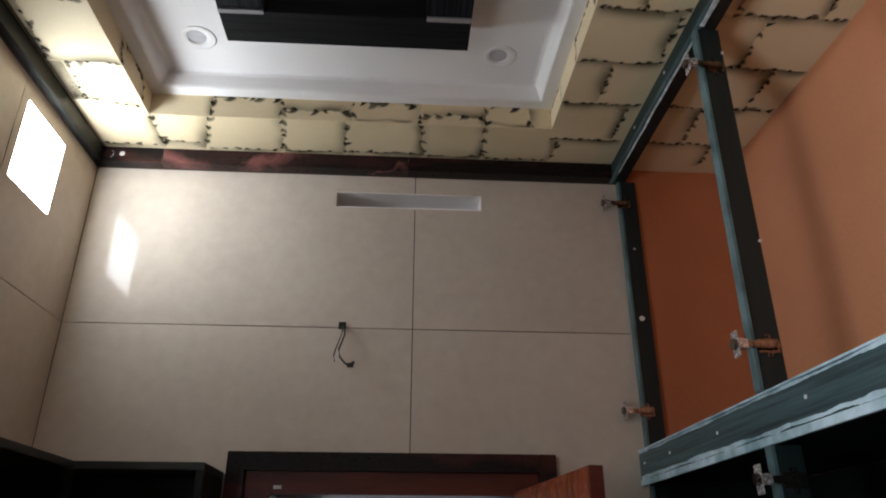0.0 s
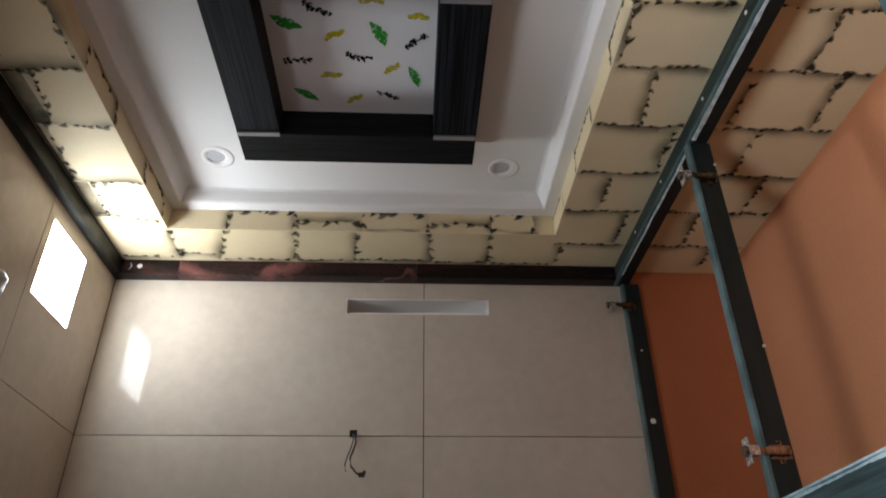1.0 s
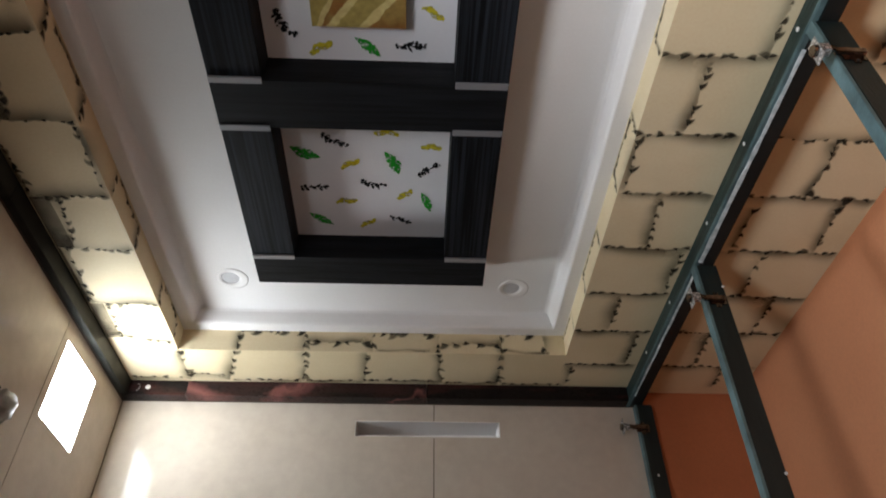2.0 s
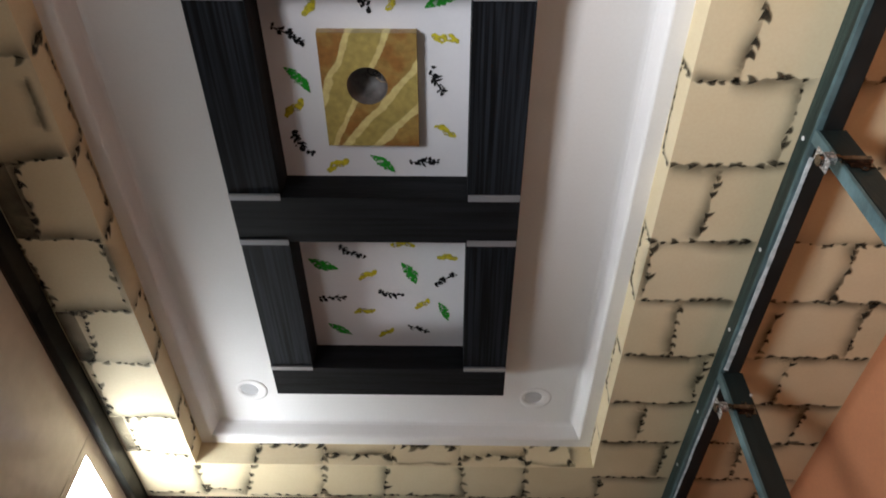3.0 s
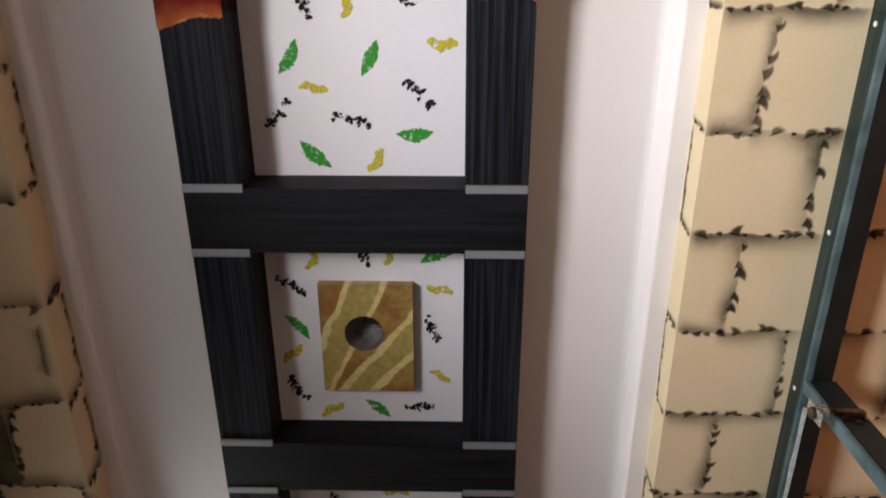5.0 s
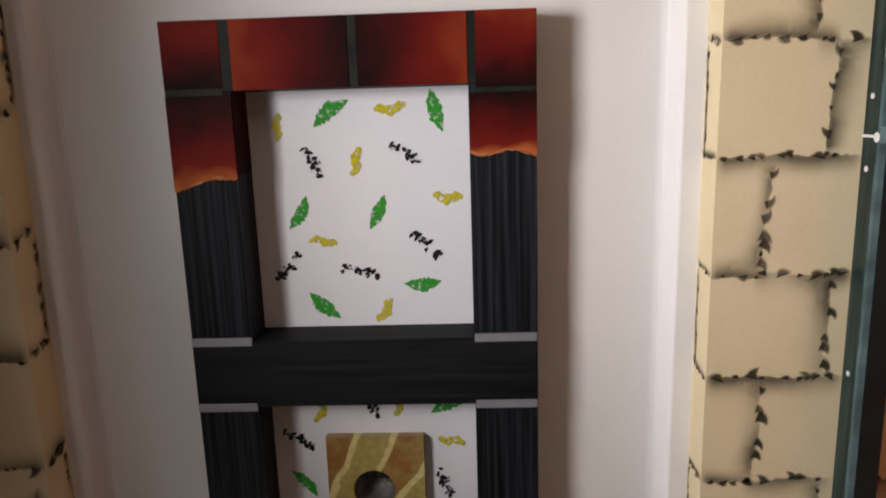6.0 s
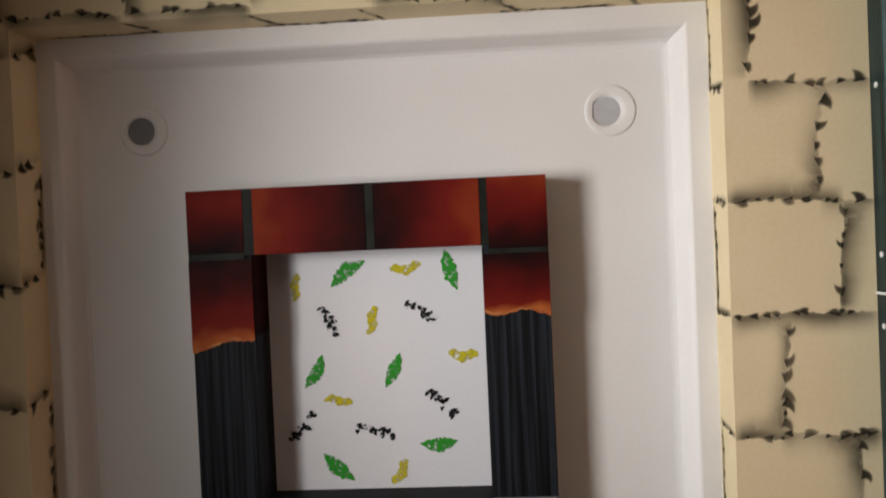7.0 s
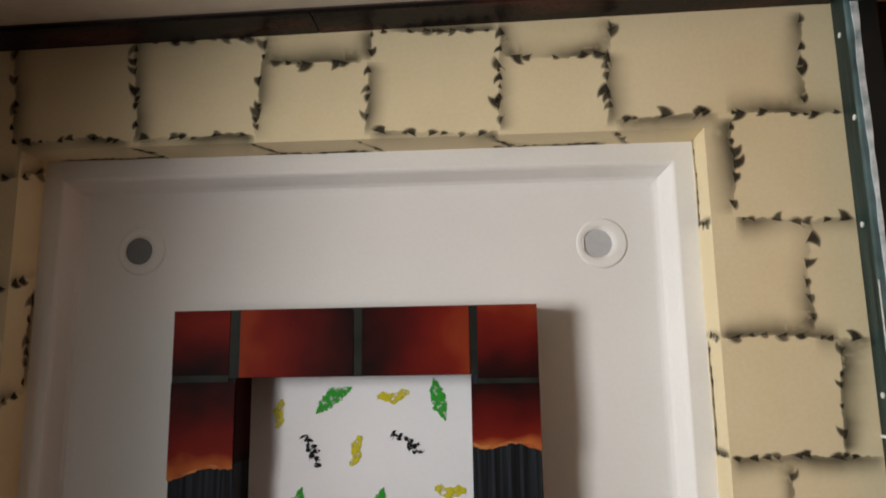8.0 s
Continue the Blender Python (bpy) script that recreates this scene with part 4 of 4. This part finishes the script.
part("paint_dab", cylinder(bmesh.new(), 0.806, -0.0368, 2.48, 0.011, 0.009, 0.003, "y", 9), PLASTIC, uppers[0], "dab of white filler")


def scraped_line(y0, y1, w0, w1):
    """White filler scraped along the lower edge of the rail, uneven in width."""
    bm = bmesh.new()
    n = int((y1 - y0) / 0.01)
    rows = []
    for i in range(n + 1):
        s = i / n
        y = y0 + (y1 - y0) * s
        w = (w0 + (w1 - w0) * s) * (1 + 0.35 * noise.noise((y * 22, 3.3, 0)))
        x = X0 + 0.010 + 0.002 * noise.noise((y * 9, 7.1, 0))
        rows.append([bm.verts.new(p) for p in ((x - w / 2, y, 3.0375), (x + w / 2, y, 3.0362), (x + w / 2, y, 3.0372), (x - w / 2, y, 3.0405))])
    for a, b in zip(rows, rows[1:]):
        for k in range(4):
            bm.faces.new((a[k], b[k], b[(k + 1) % 4], a[(k + 1) % 4]))
    return bm


def worn_strip(y0, y1, z, width, x, seed):
    """Paint worn through to a pale undercoat along an edge, ragged on both sides, a film thick."""
    bm = bmesh.new()
    n = int((y1 - y0) / 0.006)
    rows = []
    for i in range(n + 1):
        y = y0 + (y1 - y0) * i / n
        w = width * max(0.12, 0.62 + 0.7 * noise.noise((y * 9, seed, 0)) + 0.35 * noise.noise((y * 95, seed, 1)))
        c = z + 0.25 * width * noise.noise((y * 17, seed, 5))
        rows.append([bm.verts.new(p) for p in ((x, y, c - w / 2), (x, y, c + w / 2), (x + 0.0012, y, c + w / 2), (x + 0.0012, y, c - w / 2))])
    for a, b in zip(rows, rows[1:]):
        for k in range(4):
            bm.faces.new((a[k], b[k], b[(k + 1) % 4], a[(k + 1) % 4]))
    return bm


for z, width, seed in ((2.0155, 0.008, 1.5), (1.938, 0.014, 8.2)):
    part("worn_edge", worn_strip(SOUTH + 0.02, -0.02, z, width, X0 - 0.0010, seed), TEAL_EDGE, beam, "pale worn strip of undercoat")
part("worn_edge", worn_strip(SOUTH + 0.02, -0.02, 3.052, 0.005, X0 - 0.0010, 2.7), POST_EDGE, rail, "pale worn strip of undercoat")
for y0, y1, w0, w1 in ((-1.63, -0.90, 0.007, 0.012), (-0.84, -0.10, 0.006, 0.004), (-3.33, -2.70, 0.013, 0.005)):
    part("filler_line", scraped_line(y0, y1, w0, w1), FILLER, rail, "scraped line of white filler")
part("filler_line", boxes((X0 - 0.0016, X0 + 0.001, -2.503, -2.498, 3.047, 3.104)), PLASTIC, rail, "white filled joint")
part("filler_dab", cylinder(bmesh.new(), X0 - 0.0035, -2.5, 3.048, 0.010, 0.006, 0.004, "x", 8), PLASTIC, rail, "dab of white filler")
part("filler_dab", boxes((X0 - 0.0052, X0 - 0.0032, -2.78, -2.64, 3.041, 3.0435), bevel=0.0005), PLASTIC, rail, "scraped white patch")


def hinge():
    """Concealed hinge: plate on the post, cranked arm, cup with its flange hanging free in front."""
    h = base("cabinet_hinge", "steel concealed hinge on a bare post, no door", "hinge", "hinges on the wardrobe posts")
    part("plate", boxes((0.012, 0.062, -0.004, 0.0, -0.016, 0.016), (0.030, 0.044, -0.0045, -0.0005, -0.026, 0.026), bevel=0.001), DARKSTEEL, h)
    part("arm", boxes((-0.006, 0.058, -0.016, -0.0045, -0.008, 0.008), (-0.020, -0.006, -0.020, -0.010, -0.007, 0.007), bevel=0.002), DARKSTEEL, h)
    bm = boxes((-0.0425, -0.0405, -0.024, 0.006, -0.030, 0.030), bevel=0.0008)
    box(bm, -0.0398, -0.018, -0.022, -0.004, -0.011, 0.011, bevel=0.001)
    part("flange", bm, STEEL, h)
    part("cup", cylinder(bmesh.new(), -0.0465, -0.009, 0, 0.0120, 0.0130, 0.008, "x", 20), DARKSTEEL, h)
    for z in (-0.021, 0.021):
        part("screw", cylinder(bmesh.new(), 0.037, -0.0058, z, 0.0035, 0.003, 0.0022, "y", 10), BLACK, h)
    return h


first = hinge()
first.location = (X0 + 0.008, POSTS[0] - 0.0305, 2.936)
for y, z in ((POSTS[0], 2.150), (POSTS[1], 2.905), (POSTS[1], 2.128), (POSTS[2], 2.905), (POSTS[2], 2.128), (POSTS[1], 1.84)):
    copy_thing(first, pose(X0 + (0.008 if y == POSTS[0] else -0.002), y - 0.0305, z))

# ---- door in the north wall ----
tagged(part("door_frame", boxes((-0.580, -0.522, -0.026, 0.2, 0, 2.008), (0.420, 0.478, -0.026, 0.2, 0, 2.008), (-0.5219, 0.4199, -0.026, 0.2, 1.950, 2.008), bevel=0.002), GRANITE), "dark maroon granite surround of the doorway", "door frame", kind="structure")
inner = tagged(part("door_lining", boxes((-0.5217, -0.44, 0.0, 0.13, 0, 1.9498), (0.34, 0.4197, 0.0, 0.13, 0, 1.9498), (-0.4399, 0.3399, 0.0, 0.13, 1.880, 1.9498), bevel=0.002), REDWOOD), "red-brown varnished wooden door lining", "door frame", kind="structure")
part("sticker", boxes((-0.43, -0.405, -0.0020, -0.0002, 1.896, 1.907)), PLASTIC, inner, "small pale printed sticker")
leaf_door = base("door_leaf", "orange-stained wooden door standing open into the room", "door")
leaf_door.location, leaf_door.rotation_euler = (0.335, -0.024, 0.0), (0, 0, radians(-84.6))
part("slab", boxes((0.0, 0.690, 0.0, 0.034, 0.01, 1.889), bevel=0.002), DOORWOOD, leaf_door)
part("edge_strip", boxes((0.6905, 0.696, 0.0, 0.034, 0.01, 1.889), bevel=0.001), REDWOOD, leaf_door, "dark red lipped edge")
part("handle", boxes((0.615, 0.635, 0.034, 0.06, 1.0, 1.14), (0.515, 0.635, 0.06, 0.072, 1.05, 1.07), bevel=0.003), STEEL, leaf_door)

# passage behind the doorway
passage = tagged(part("passage_wall", boxes((-1.4, -1.2, 0.2, 2.2, 0, 2.7), (1.2, 1.4, 0.2, 2.2, 0, 2.7), (-1.4, -0.5, 2.2, 2.4, 0, 2.7), (0.6, 1.4, 2.2, 2.4, 0, 2.7), (-0.5, 0.6, 2.2, 2.4, 2.2, 2.7), (-0.5, 0.6, 2.2, 2.4, 0, 0.9)), WHITE), "pale passage walls seen through the doorway", "wall", kind="structure")
part("passage_ceiling", boxes((-1.4, 1.4, 0.2, 2.4, 2.7, 2.85)), WHITE, passage)

# ---- small window and main window of the west wall ----
tagged(part("window_1", boxes((WEST - 0.02, WEST - 0.004, VENT[0], VENT[1], VENT[2], VENT[3])), FROST), "small square frosted window glowing with daylight", "window", kind="structure")
tagged(part("window_2", boxes((WEST - 0.12, WEST - 0.08, WINDOW[0], WINDOW[0] + 0.05, WINDOW[2], WINDOW[3]), (WEST - 0.12, WEST - 0.08, WINDOW[1] - 0.05, WINDOW[1], WINDOW[2], WINDOW[3]), (WEST - 0.12, WEST - 0.08, WINDOW[0], WINDOW[1], WINDOW[2], WINDOW[2] + 0.05), (WEST - 0.12, WEST - 0.08, WINDOW[0], WINDOW[1], WINDOW[3] - 0.05, WINDOW[3])), ALUMINIUM), "window letting daylight into the room", "window", kind="structure")

# ---- open corner shelving, dark painted ----
shelf = base("corner_shelf", "black painted open corner shelf unit beside the door", "shelf")
T, D = 1.945, 0.245
part("top", boxes((WEST + 0.001, -0.59, -D, -0.001, T - 0.022, T), (WEST + 0.001, WEST + D, -1.15, -D - 0.0005, T - 0.022, T), bevel=0.002), DARKBOARD, shelf, "dark green-black top board")
part("end_panel", boxes((-0.612, -0.59, -D, -0.001, 0.02, T - 0.0225), bevel=0.0015), BLACK, shelf)
part("end_panel", boxes((WEST + 0.001, WEST + D, -1.15, -1.128, 0.02, T - 0.0225), bevel=0.0015), BLACK, shelf)
part("upright", boxes((WEST + D - 0.022, WEST + D, -D, -D + 0.022, 0.02, T - 0.0225), bevel=0.0015), BLACK, shelf)
part("back_panel", boxes((WEST + 0.001, -0.613, -0.012, -0.001, 0.02, T - 0.0225), (WEST + 0.001, WEST + 0.012, -1.127, -0.013, 0.02, T - 0.0225)), BLACK, shelf)
for z in (1.55, 1.15, 0.75, 0.35):
    part("board", boxes((WEST + 0.013, -0.613, -D + 0.005, -0.013, z, z + 0.02), (WEST + 0.013, WEST + D - 0.005, -1.127, -D + 0.0045, z, z + 0.02)), BLACK, shelf)

# ---- small things ----
outlet = base("wire_outlet", "small square wall box with loose black wires hanging", "wire outlet")
part("box", boxes((-0.258, -0.232, -0.006, -0.0005, 2.428, 2.453), bevel=0.001), BLACK, outlet)
wire = bmesh.new()
tube(wire, [(-0.245, -0.006, 2.436), (-0.236, -0.022, 2.424), (-0.232, -0.030, 2.402), (-0.240, -0.036, 2.372), (-0.249, -0.038, 2.345), (-0.244, -0.040, 2.318), (-0.226, -0.042, 2.296), (-0.214, -0.043, 2.290)], 0.0034)
part("wire", wire, CABLE, outlet, smooth=True)
wire = bmesh.new()
tube(wire, [(-0.247, -0.006, 2.434), (-0.242, -0.016, 2.415), (-0.249, -0.022, 2.385), (-0.260, -0.024, 2.352), (-0.266, -0.024, 2.328), (-0.262, -0.024, 2.305)], 0.0022)
part("wire", wire, CABLE, outlet, smooth=True)
part("connector", boxes((-0.218, -0.196, -0.050, -0.036, 2.282, 2.296), (-0.203, -0.193, -0.048, -0.038, 2.292, 2.303), bevel=0.002), CABLE, outlet, "black terminal block")

wrapped = base("wrapped_wall_fitting", "white plastic-wrapped fitting fixed on the tiled wall", "wall fitting")


def crumple():
    bm = bmesh.new()
    bmesh.ops.create_icosphere(bm, subdivisions=3, radius=1.0)
    for v in bm.verts:
        p = v.co.copy()
        k = 1 + 0.30 * noise.noise(p * 2.1) + 0.22 * abs(noise.noise(p * 4.3)) + 0.08 * noise.noise(p * 9)
        v.co = Vector((WEST + 0.030 + p.x * 0.026 * k, -0.748 + p.y * 0.046 * k, 2.615 + p.z * 0.044 * k + p.y * 0.012))
        v.co.x = max(v.co.x, WEST + 0.001)
    return bm


part("wrapping", crumple(), WRAP, wrapped, "crumpled white plastic", smooth=True)
part("clip", boxes((WEST + 0.001, WEST + 0.03, -0.800, -0.783, 2.640, 2.655), bevel=0.002), BLACK, wrapped)
part("clip", boxes((WEST + 0.001, WEST + 0.03, -0.735, -0.722, 2.566, 2.580), bevel=0.002), BLACK, wrapped)
hook = base("wall_hook", "bent wire hook with a white dab on the granite band", "hook")
bm = bmesh.new()
tube(bm, [(-1.135, -0.051, 3.088), (-1.128, -0.058, 3.083), (-1.124, -0.060, 3.074), (-1.128, -0.058, 3.064), (-1.136, -0.053, 3.060)], 0.0018)
part("wire", bm, STEEL, hook, smooth=True)
part("dab", cylinder(bmesh.new(), -1.098, -0.0525, 3.077, 0.010, 0.007, 0.004, "y", 9), PLASTIC, hook, "dab of white filler")
